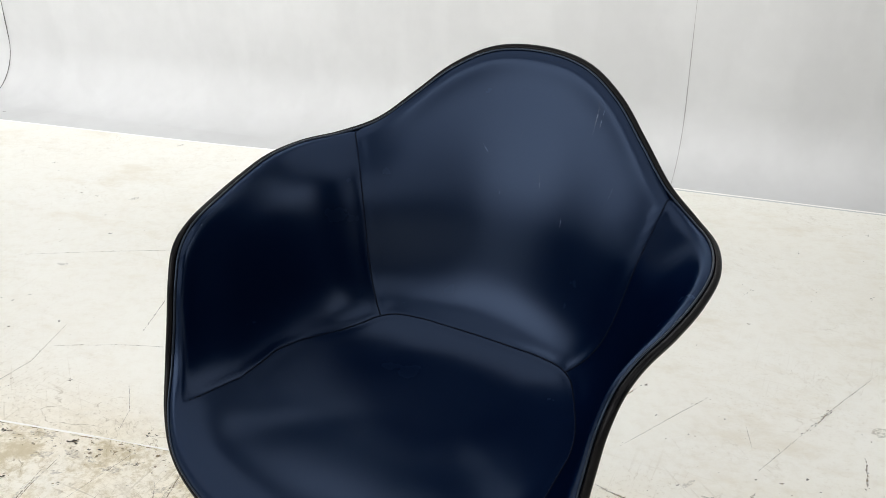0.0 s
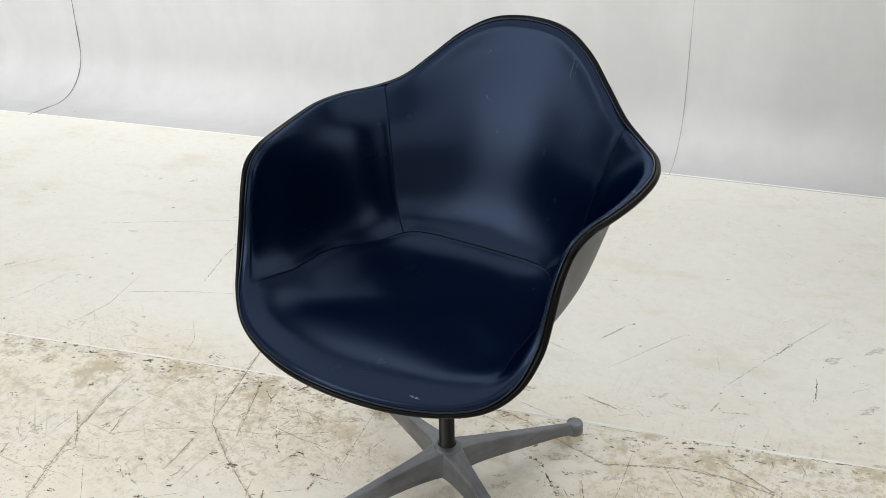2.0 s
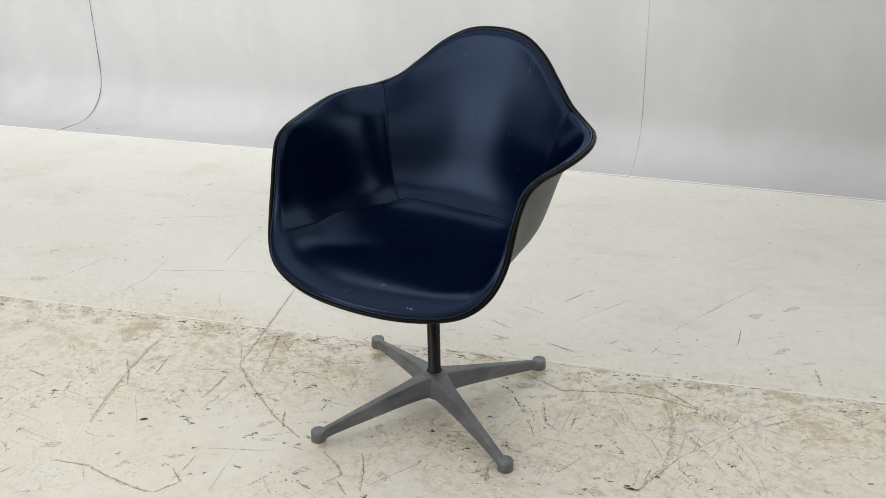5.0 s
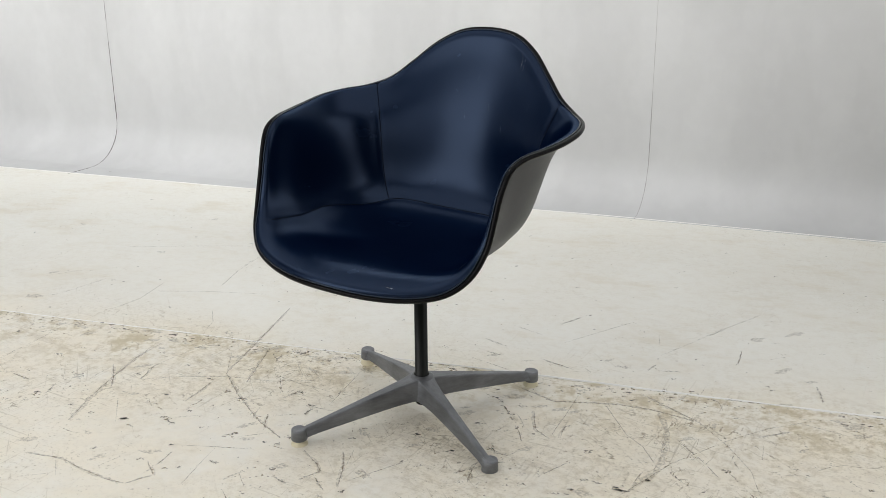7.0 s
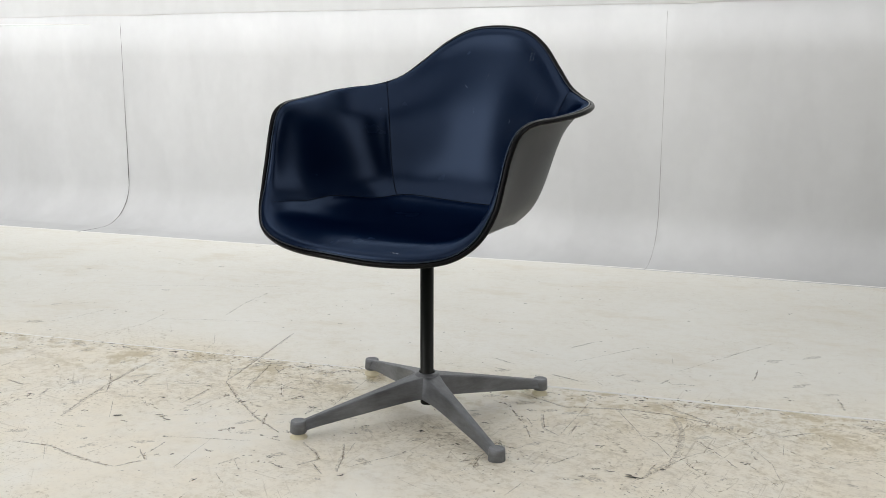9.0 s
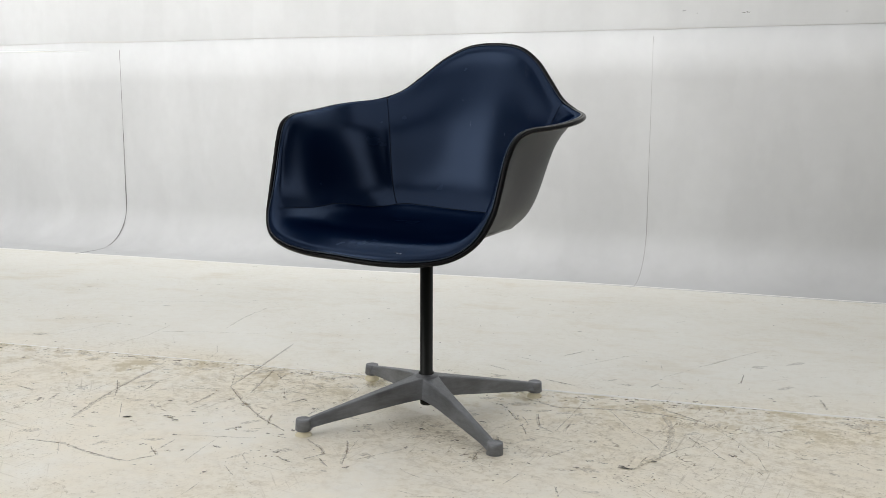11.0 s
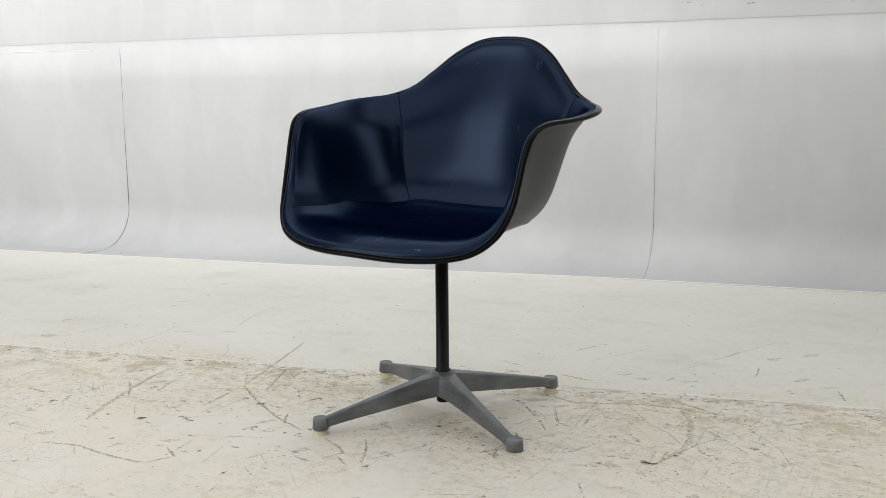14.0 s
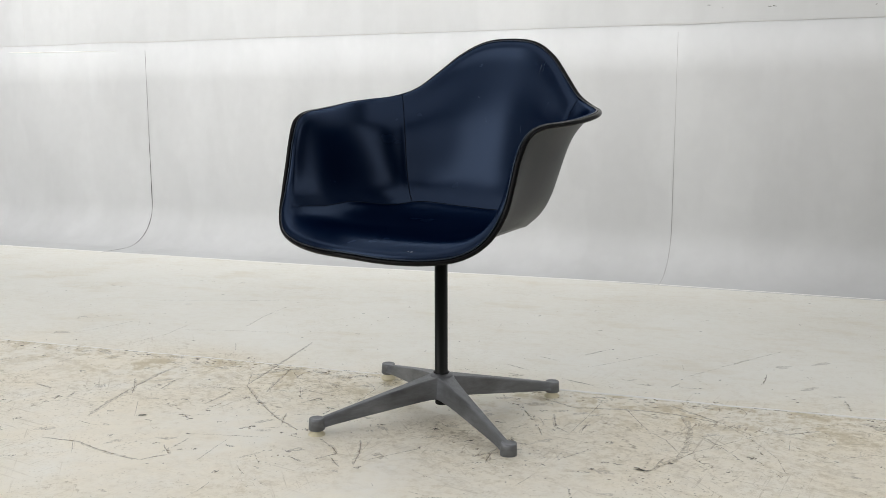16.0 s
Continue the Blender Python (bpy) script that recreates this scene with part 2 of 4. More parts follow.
# ---- mesh helpers ----
def part(name, bm, mat, parent=None, label="", smooth=True):
    me = bpy.data.meshes.new(name)
    bm.to_mesh(me)
    bm.free()
    if smooth:
        for f in me.polygons:
            f.use_smooth = True
    me.materials.append(mat)
    ob = new(name, me)
    if parent:
        ob.parent = parent
    if label:
        ob["label"] = label
    return ob


def empty(name, m=None):
    ob = new(name)
    ob.empty_display_size = 0.1
    if m is not None:
        ob.matrix_world = m
    return ob


def grid_mesh(P, closed_u=False, bm=None, flip=False):
    """A bmesh through a grid of points P[u][v]."""
    bm = bm or bmesh.new()
    vs = [[bm.verts.new(p) for p in row] for row in P]
    n = len(vs)
    for i in range(n if closed_u else n - 1):
        a, b = vs[i], vs[(i + 1) % n]
        for j in range(len(a) - 1):
            q = (a[j], b[j], b[j + 1], a[j + 1])
            bm.faces.new(q[::-1] if flip else q)
    return bm


def tube_mesh(P, rx, ry, ups, closed=True, sides=10, bm=None):
    """A tube along P; at each point ups gives the direction of the ry axis of its oval section."""
    bm = bm or bmesh.new()
    P, n = np.asarray(P, float), len(P)
    T = np.roll(P, -1, 0) - np.roll(P, 1, 0) if closed else np.gradient(P, axis=0)
    T /= np.linalg.norm(T, axis=1)[:, None]
    U = np.asarray(ups, float) - (np.asarray(ups) * T).sum(1)[:, None] * T
    U /= np.linalg.norm(U, axis=1)[:, None]
    W = np.cross(T, U)
    rings = []
    for i in range(n):
        ring = []
        for k in range(sides):
            a = 2 * math.pi * k / sides
            ring.append(bm.verts.new(P[i] + W[i] * rx * math.cos(a) + U[i] * ry * math.sin(a)))
        rings.append(ring)
    for i in range(n if closed else n - 1):
        a, b = rings[i], rings[(i + 1) % n]
        for k in range(sides):
            bm.faces.new((a[k], a[(k + 1) % sides], b[(k + 1) % sides], b[k]))
    if not closed:
        bm.faces.new(rings[0][::-1])
        bm.faces.new(rings[-1])
    return bm


def lathe(profile, sides=32, bm=None, centre=(0, 0)):
    """A solid of revolution from (radius, height) pairs; its ends are closed."""
    bm = bm or bmesh.new()
    rings = []
    for r, z in profile:
        rings.append([bm.verts.new((centre[0] + r * math.cos(2 * math.pi * k / sides), centre[1] + r * math.sin(2 * math.pi * k / sides), z)) for k in range(sides)])
    for a, b in zip(rings, rings[1:]):
        for k in range(sides):
            bm.faces.new((a[k], a[(k + 1) % sides], b[(k + 1) % sides], b[k]))
    bm.faces.new(rings[0][::-1])
    bm.faces.new(rings[-1])
    return bm


# ---- setting: floor, cove wall, closing walls ----
TURNED = -20.9                       # the back wall's direction
WALL_AT = Vector((0.7395, 1.747, 0))  # a point of the back wall's foot
COVE = 0.2
along = Vector((math.cos(radians(TURNED)), math.sin(radians(TURNED)), 0))
away = Vector((-along.y, along.x, 0))
TOP_LINE = 0.943


def on_wall(a, s, z):
    """A place by its run along the wall, its depth (0 at the wall's face, minus in front) and its height."""
    return WALL_AT + along * a + away * s + Vector((0, 0, z))


def cove_profile():
    rows = []
    for k in range(13):
        a = math.pi / 2 * k / 12
        rows.append((-COVE + COVE * math.sin(a), COVE - COVE * math.cos(a)))
    return rows


left, right = on_wall(-6.5, -COVE, 0), on_wall(5.8, -COVE, 0)
outline = [(-6, -6), (6, -6), (6, right.y), (right.x, right.y), (left.x, left.y), (-6, left.y)]
bm = bmesh.new()
top_ring, low_ring = [bm.verts.new((x, y, 0)) for x, y in outline], [bm.verts.new((x, y, -0.06)) for x, y in outline]
bm.faces.new(top_ring)
bm.faces.new(low_ring[::-1])
for i in range(6):
    bm.faces.new((top_ring[i], low_ring[i], low_ring[(i + 1) % 6], top_ring[(i + 1) % 6]))
floor = tagged(part("floor", bm, FLOOR, smooth=False), "scuffed white painted studio floor with scratches", "floor", kind="structure")

prof = cove_profile()


def top_at(a):
    return TOP_LINE - 0.0095 * a


bm = grid_mesh([[on_wall(a, s, z) for s, z in prof + [(0.0, COVE + (top_at(a) - COVE) * k / 4) for k in range(1, 5)]] + [on_wall(a, 0.08, top_at(a)), on_wall(a, 0.08, 0)] for a in np.linspace(-6.5, 5.8, 25)], flip=True)
tagged(part("wall_cove", bm, WALL), "white curved cove panel joining the floor and wall", "wall", kind="structure")
bm = grid_mesh([[on_wall(a, 0, top_at(a)), on_wall(a, 0, 4.5), on_wall(a, 0.1, 4.5), on_wall(a, 0.1, top_at(a)), on_wall(a, 0, top_at(a))] for a in (-6.5, 5.8)], flip=True)
tagged(part("wall_back", bm, WALL, smooth=False), "white painted upper studio wall above the cove", "wall", kind="structure")


def slab(name, lo, hi, mat, label, category):
    bm = bmesh.new()
    bmesh.ops.create_cube(bm, size=1)
    for v in bm.verts:
        v.co = Vector([lo[i] + (v.co[i] + 0.5) * (hi[i] - lo[i]) for i in range(3)])
    return tagged(part(name, bm, mat, smooth=False), label, category, kind="structure")


# unseen enclosure, added: pale sides bounce light, dark rear and ceiling limit it
slab("wall_west", (-6.1, -6, 0), (-6, 6, 4.5), SIDE_WALL, "unseen off-white side wall, added to close the room and bounce light", "wall")
slab("wall_east", (6, -6, 0), (6.1, 6, 4.5), SIDE_WALL, "unseen off-white side wall, added to close the room and bounce light", "wall")
slab("wall_south", (-6, -6.1, 0), (6, -6, 4.5), DARK_WALL, "unseen dark grey wall added behind the camera, keeps reflections dim", "wall")
slab("ceiling", (-6.1, -6.1, 4.5), (6.1, 6.1, 4.6), CEILING, "unseen dark grey ceiling, added to close the room", "ceiling")


def strip(P, width, lift, bm=None, rough=0.0, seed=1):
    """A flat ribbon along P lying on the floor, its width a little uneven."""
    bm = bm or bmesh.new()
    rnd = random.Random(seed)
    P = [Vector((x, y, 0)) for x, y in P]
    Q = []
    for a, b in zip(P, P[1:]):
        n = max(2, int((b - a).length / 0.012))
        Q += [a.lerp(b, k / n) for k in range(n)]
    Q.append(P[-1])
    L, R = [], []
    for i, p in enumerate(Q):
        t = (Q[min(i + 1, len(Q) - 1)] - Q[max(i - 1, 0)]).normalized()
        s = Vector((-t.y, t.x, 0))
        end = min(1, 0.25 + min(i, len(Q) - 1 - i) * 0.3)
        w = width * end * (1 + rough * rnd.uniform(-0.8, 0.8)) / 2
        p = p + s * rough * rnd.uniform(-0.5, 0.5) * width
        L.append(bm.verts.new((p.x + s.x * w, p.y + s.y * w, lift)))
        R.append(bm.verts.new((p.x - s.x * w, p.y - s.y * w, lift)))
    for i in range(len(Q) - 1):
        if rough < 0.9 or rnd.random() > 0.35:
            bm.faces.new((L[i], L[i + 1], R[i + 1], R[i]))
    return bm


def joint_on_wall(name, a, offset, z1, half, floor_run, mat):
    """A dark open joint that runs over the floor, up the cove and up the wall."""
    path = [(-COVE - floor_run + floor_run * k / 6, 0.0) for k in range(6)] + prof + [(0, COVE + (z1 - COVE) * k / 20) for k in range(1, 21)]
    P = []
    rnd = random.Random(int(a * 100))
    for i, (s, z) in enumerate(path):
        # how far the joint has opened: clear over the cove, a hairline at the ends
        w = half * (0.55 + 0.65 * math.exp(-((z - 0.22) / 0.28) ** 2)) * rnd.uniform(0.45, 1.25)
        if i < 6:
            w *= 2.6
        if i < 2:
            w *= 0.5 + 0.2 * i
        nrm = 0.0012
        ss, zz = (s - nrm, z) if z > COVE else (s - nrm * max(0, (s + COVE) / COVE), z + 0.0018 * (1 - z / COVE))
        drift = offset * z
        P.append([on_wall(a + drift - w, ss, zz), on_wall(a + drift + w, ss, zz)])
    return tagged(part(name, grid_mesh(P), mat), "dark open joint between two wall panels", "trim", kind="structure")


joint_on_wall("trim_joint_1", 0, 0.008, 0.915, 0.0009, 0.006, FINE_CRACK)
joint_on_wall("trim_joint_2", -2.518, 0.0, 0.93, 0.002, 0.15, CRACK)

# hairline ledge along the top of the cove panels
rnd = random.Random(4)
bm = bmesh.new()
P = []
for k in range(160):
    a = -5 + 9 * k / 159
    w = 0.0012 + 0.0014 * max(0, noise.noise((a * 1.3, 0.2, 0.5))) + 0.0022 * (math.exp(-((a - 0.03) / 0.12) ** 2) + math.exp(-((a + 2.6) / 0.2) ** 2))
    z = top_at(a) + 0.0025 * noise.noise((a * 0.9, 3.1, 0)) + 0.006 * math.exp(-((a + 2.75) / 0.2) ** 2)
    P.append([on_wall(a, -0.0012, z - w), on_wall(a, -0.0012, z + w)])
tagged(part("trim_top_line", grid_mesh(P), GREYLINE), "thin grey line where cove panels meet the wall", "trim", kind="structure")

# a hairline joint in the upper wall, a bead of paint under the line, and small dark chips
P = [[on_wall(-3.302 - w, -0.0012, z), on_wall(-3.302 + w, -0.0012, z)] for w, z in ((0.0006, 0.985), (0.0011, 1.05), (0.0008, 1.12), (0.001, 1.3), (0.0008, 1.8), (0.0008, 4.4))]
tagged(part("trim_joint_3", grid_mesh(P), GREYLINE), "hairline joint in the upper wall", "trim", kind="structure")
P = [[on_wall(a, -0.0004, z - 0.0022 * f), on_wall(a, -0.003 * f - 0.0006, z), on_wall(a, -0.0004, z + 0.0022 * f)] for a, z, f in ((-3.42, 0.945, 0.3), (-3.3, 0.942, 1.0), (-3.1, 0.938, 1.0), (-2.95, 0.936, 0.6), (-2.7, 0.93, 0.3))]
tagged(part("trim_paint_bead", grid_mesh(P), RIDGE), "raised bead of white paint on the wall", "trim", kind="structure")
bm = bmesh.new()
rnd = random.Random(9)
for a, z, wide in ((0.34, 0.99, 0.026), (0.118, 1.003, 0.014), (0.673, 0.979, 0.006), (0.165, 0.992, 0.006)):
    for k in range(4):
        c, h = a + rnd.uniform(-0.5, 0.5) * wide, rnd.uniform(0.0006, 0.0016)
        w = wide * rnd.uniform(0.15, 0.4)
        zz = z + rnd.uniform(-0.0015, 0.0015)
        bm.faces.new([bm.verts.new(on_wall(c + u * w, -0.0012, zz + v * h)) for u, v in ((-1, -0.2), (0.2, -1), (1, 0.1), (0.1, 1))])
tagged(part("trim_wall_chips", bm, SCUFF_DARK, smooth=False), "small dark chips in the wall paint", "trim", kind="structure")

# raised paint ridge of the floor joint, and the foot line of the cove
bm = bmesh.new()
P = []
for k in range(260):
    f = k / 259
    x = -4.2 + 7.2 * f
    y = 0.262 - 0.2806 * x + 0.004 * noise.noise((x * 2.1, 0, 0))
    w = 0.0026 * (1 + 0.6 * noise.noise((x * 14, 7, 0))) * (0.35 if noise.noise((x * 6, 1, 4)) > 0.25 else 1)
    h = 0.0036 * (0.75 + 0.6 * noise.noise((x * 9, 2, 1)))
    if x < -0.1:
        # trodden flat on this side
        worn = 0.35 + 0.5 * max(0, noise.noise((x * 5, 3, 8)))
        w, h = w * (0.5 + worn * 0.5), h * worn
    P.append([(x, y - w * 1.3, 0.0002), (x, y - w * 0.6, max(0.0008, h)), (x, y + w * 0.6, max(0.0008, h)), (x, y + w * 1.3, 0.0002)])
tagged(part("trim_floor_ridge", grid_mesh(P, flip=True), RIDGE), "raised white paint ridge along a floor joint", "trim", kind="structure")


def foot_line(a):
    """Where the painted skirt of the cove ends on the floor."""
    f = min(max(-a / 1.5, 0), 1)
    return -0.19 - 0.05 * max(0, -a - 1) / 1.5 - 0.085 * f * f * (3 - 2 * f) + 0.004 * noise.noise((a, 9, 0))


P, skirt = [], []
for k in range(160):
    a = -5 + 9 * k / 159
    w = 0.003 * (1 + 0.5 * noise.noise((a * 5, 1, 0)))
    s = foot_line(a)
    P.append([on_wall(a, s - w, 0.0003), on_wall(a, s, 0.0026), on_wall(a, s + w, 0.0003)])
    skirt.append([on_wall(a, s, 0.0008), on_wall(a, max(s + 0.004, -COVE + 0.012), 0.0014)])
tagged(part("trim_cove_skirt", grid_mesh(skirt, flip=True), WALL), "wall paint carried out over the floor", "trim", kind="structure")
tagged(part("trim_cove_foot", grid_mesh(P, flip=True), RIDGE), "thin paint ridge along the foot of the cove", "trim", kind="structure")

# scratches and scuffs on the floor
bm_smudge, bm_soft, bm_mid, bm_dark = bmesh.new(), bmesh.new(), bmesh.new(), bmesh.new()


def scratch(strength, P):
    """A drag mark: 1 a hairline, 2 a brownish rub, 3 and 4 with a chain of dark specks, 5 a broad soft smear."""
    own = random.Random(int(abs(P[0][0]) * 7919 + abs(P[0][1]) * 104729) + len(P))
    if strength == 5:
        strip(P, 0.012, 0.0006, bm_smudge, rough=0.5, seed=own.randint(1, 9999))
        return
    width = (0.0013, 0.0019, 0.002, 0.002)[strength - 1]
    strip(P, width, 0.0007 + 0.0001 * strength, bm_mid if strength == 4 else bm_soft, rough=(0.7, 0.85, 0.95, 0.95)[strength - 1], seed=own.randint(1, 9999))
    if strength == 2:
        strip([(x + own.gauss(0, 0.0015), y + own.gauss(0, 0.0015)) for x, y in P], 0.007, 0.0006, bm_smudge, rough=0.7, seed=own.randint(1, 9999))
    gap = (0.05, 0.028, 0.009, 0.0045)[strength - 1]
    for (x0, y0), (x1, y1) in zip(P, P[1:]):
        bearing = math.atan2(y1 - y0, x1 - x0)
        for _ in range(int(math.hypot(x1 - x0, y1 - y0) / gap) + 1):
            f = own.random()
            fleck(x0 + (x1 - x0) * f + own.gauss(0, 0.0022), y0 + (y1 - y0) * f + own.gauss(0, 0.0022), own.uniform(0.0006, 0.0012 + 0.0003 * strength), own.choice((1, 2, 2)) if strength > 2 else own.choice((0, 0, 1)), own, bearing)


def fleck(x, y, size, strength, rnd, bearing=None):
    bm = (bm_soft, bm_mid, bm_dark)[strength]
    a0 = rnd.uniform(0, math.pi) if bearing is None else bearing + rnd.gauss(0, 0.5)
    n, el = rnd.randint(5, 8), rnd.uniform(1.2, 3.0)
    vs = []
    for k in range(n):
        a = 2 * math.pi * k / n
        r = 0.8 * size * rnd.uniform(0.35, 1.25)
        u, v = r * math.cos(a) * el, r * math.sin(a)
        vs.append(bm.verts.new((x + u * math.cos(a0) - v * math.sin(a0), y + u * math.sin(a0) + v * math.cos(a0), 0.0009 + 0.0003 * strength)))
    bm.faces.new(vs)


def blot(x, y, size, strength):
    """A stain: 0 a wide faint smudge, 1 a brown cluster of crumbs, 2 a black rubber crumb with a worn edge."""
    own = random.Random(int(abs(x) * 9973 + abs(y) * 31337))
    if strength == 0:
        a0, vs = own.gauss(0, 0.5), []
        for k in range(14):
            a, r = 2 * math.pi * k / 14, size * own.uniform(0.9, 2.4)
            u, v = 1.8 * r * math.cos(a), 0.8 * r * math.sin(a)
            vs.append(bm_smudge.verts.new((x + u * math.cos(a0) - v * math.sin(a0), y + u * math.sin(a0) + v * math.cos(a0), 0.0005)))
        bm_smudge.faces.new(vs)
        return
    turn = own.uniform(-0.6, 0.6)
    if strength == 1:
        for _ in range(own.randint(5, 9)):
            fleck(x + own.gauss(0, size * 1.3), y + own.gauss(0, size), size * own.uniform(0.2, 0.7), own.choice((0, 1, 1, 2, 2)), own, turn)
        return
    for _ in range(own.randint(6, 10)):
        fleck(x + own.gauss(0, size * 1.1), y + own.gauss(0, size * 0.7), size * own.uniform(0.2, 0.75), own.choice((1, 2, 2, 2)), own, turn)


scratch(1, [(-0.744, -0.051), (-0.740, 0.055), (-0.731, 0.159), (-0.714, 0.273), (-0.693, 0.374)])
scratch(5, [(-0.731, 0.159), (-0.714, 0.273), (-0.7, 0.33)])
scratch(5, [(-0.744, -0.051), (-0.739, 0.059), (-0.731, 0.159)])
scratch(1, [(-0.731, 0.159), (-0.702, 0.309), (-0.677, 0.383)])
scratch(1, [(-0.698, 0.141), (-0.631, 0.270), (-0.544, 0.393)])
scratch(2, [(-0.756, 0.240), (-0.726, 0.159), (-0.712, 0.107)])
scratch(2, [(-0.405, 0.623), (-0.437, 0.402), (-0.469, 0.191)])
scratch(2, [(-0.469, 0.191), (-0.416, 0.081), (-0.341, -0.045), (-0.279, -0.120)])
scratch(1, [(-0.489, 0.318), (-0.468, 0.191)])
scratch(2, [(-0.411, 0.143), (-0.404, 0.252), (-0.400, 0.337)])
scratch(1, [(-0.664, 0.153), (-0.573, 0.171), (-0.466, 0.173), (-0.346, 0.149), (-0.208, 0.160)])
scratch(3, [(-0.511, -0.011), (-0.500, 0.024), (-0.486, 0.050)])
scratch(2, [(-0.523, 0.040), (-0.502, 0.107), (-0.487, 0.154)])
scratch(3, [(-0.246, -0.013), (-0.238, 0.015)])
scratch(1, [(-0.204, 0.028), (-0.180, 0.118), (-0.140, 0.268)])
scratch(1, [(-0.361, 0.190), (-0.288, 0.138), (-0.210, 0.096)])
scratch(2, [(-0.768, -0.193), (-0.691, -0.211), (-0.632, -0.253), (-0.574, -0.288), (-0.533, -0.302)])
scratch(2, [(-0.533, -0.302), (-0.490, -0.270), (-0.516, -0.222)])
scratch(1, [(-0.745, -0.283), (-0.689, -0.268)])
scratch(1, [(-0.608, -0.242), (-0.577, -0.202)])
scratch(1, [(-0.428, -0.308), (-0.415, -0.236), (-0.401, -0.166)])
scratch(1, [(-0.497, -0.153), (-0.410, -0.159), (-0.322, -0.168)])
scratch(2, [(-0.222, -0.171), (-0.189, -0.220), (-0.176, -0.249), (-0.210, -0.282)])
scratch(2, [(-0.188, -0.266), (-0.160, -0.316)])
scratch(2, [(-0.143, -0.174), (-0.135, -0.245), (-0.135, -0.311)])
scratch(1, [(-0.123, -0.162), (-0.132, -0.234)])
scratch(1, [(-0.129, -0.290), (-0.070, -0.247), (-0.001, -0.197)])
scratch(2, [(-0.355, -0.283), (-0.323, -0.251)])
scratch(1, [(-0.328, -0.262), (-0.307, -0.311)])
scratch(1, [(-1.022, 0.341), (-0.981, 0.476), (-0.957, 0.517)])
scratch(1, [(-1.059, 0.218), (-1.032, 0.323), (-1.011, 0.359)])
scratch(1, [(-1.051, 0.261), (-0.988, 0.253)])
scratch(1, [(-1.044, 0.184), (-0.949, 0.197)])
scratch(1, [(-0.876, 0.280), (-0.786, 0.267)])
scratch(1, [(-0.594, 0.459), (-0.591, 0.521), (-0.617, 0.610)])
scratch(1, [(-0.367, -0.117), (-0.303, -0.099)])
scratch(4, [(-0.258, -0.275), (-0.232, -0.295)])
scratch(1, [(-0.800, -0.115), (-0.788, -0.147)])
scratch(1, [(-0.678, 0.060), (-0.641, -0.055)])
scratch(1, [(-0.704, -0.204), (-0.675, -0.274)])
scratch(1, [(-0.321, 0.275), (-0.288, 0.179)])
scratch(4, [(0.149, 0.083), (0.167, 0.059), (0.186, -0.007), (0.200, -0.063), (0.206, -0.123)])
scratch(2, [(0.201, 0.136), (0.281, 0.059), (0.420, 0.045), (0.492, 0.018), (0.575, -0.035)])
scratch(2, [(0.478, 0.101), (0.514, 0.046), (0.575, -0.035)])
scratch(1, [(0.575, -0.035), (0.610, -0.136), (0.631, -0.234), (0.624, -0.323)])
scratch(5, [(0.498, 0.010), (0.504, -0.067), (0.490, -0.145), (0.458, -0.229), (0.391, -0.305)])
scratch(1, [(0.371, -0.326), (0.487, -0.206), (0.618, -0.111), (0.706, -0.061), (0.833, -0.016)])
scratch(3, [(0.515, -0.114), (0.546, -0.190), (0.564, -0.255)])
scratch(3, [(0.587, -0.233), (0.604, -0.290), (0.614, -0.333)])
scratch(3, [(0.479, -0.241), (0.502, -0.287)])
scratch(2, [(0.284, -0.106), (0.297, -0.060), (0.309, -0.054)])
scratch(2, [(0.237, 0.012), (0.236, -0.071), (0.261, -0.112)])
scratch(1, [(0.261, -0.112), (0.304, -0.004), (0.342, 0.099)])
scratch(1, [(0.390, 0.051), (0.418, -0.091), (0.444, -0.143), (0.457, -0.217)])
scratch(3, [(0.535, 0.222), (0.584, 0.215)])
scratch(4, [(0.553, 0.171), (0.567, 0.179)])
scratch(2, [(0.510, 0.223), (0.534, 0.257)])
scratch(4, [(0.665, 0.412), (0.705, 0.445), (0.743, 0.485)])
scratch(1, [(0.554, 0.311), (0.665, 0.412)])
scratch(1, [(0.743, 0.485), (0.860, 0.584)])
scratch(3, [(0.620, 0.080), (0.641, 0.042)])
scratch(1, [(0.208, 0.505), (0.280, 0.440)])
scratch(1, [(0.329, 0.388), (0.441, 0.473), (0.525, 0.534)])
scratch(1, [(0.571, 0.437), (0.563, 0.377)])
scratch(2, [(0.265, 0.287), (0.335, 0.231)])
scratch(2, [(0.133, 0.416), (0.184, 0.365)])
scratch(2, [(0.138, 0.329), (0.172, 0.309)])
scratch(4, [(0.250, -0.317), (0.282, -0.328)])
scratch(2, [(0.147, -0.134), (0.152, -0.171), (0.182, -0.184)])
scratch(2, [(0.142, -0.152), (0.162, -0.172)])
scratch(2, [(0.402, -0.284), (0.428, -0.239)])
scratch(1, [(0.682, -0.126), (0.663, -0.188)])
scratch(1, [(0.781, -0.036), (0.864, -0.093)])
scratch(3, [(0.798, -0.262), (0.813, -0.290)])
scratch(1, [(0.015, 0.261), (0.106, 0.180)])
scratch(1, [(0.102, 0.293), (0.215, 0.201)])
scratch(1, [(-1.067, 1.203), (-0.833, 1.213), (-0.576, 1.213)])
scratch(3, [(-0.643, 0.815), (-0.628, 0.964), (-0.586, 1.125)])
scratch(1, [(-0.828, 0.762), (-0.668, 0.759), (-0.497, 0.738)])
scratch(1, [(-0.902, 0.607), (-0.848, 0.700), (-0.823, 0.849)])
scratch(1, [(-1.103, 0.964), (-1.217, 0.894)])
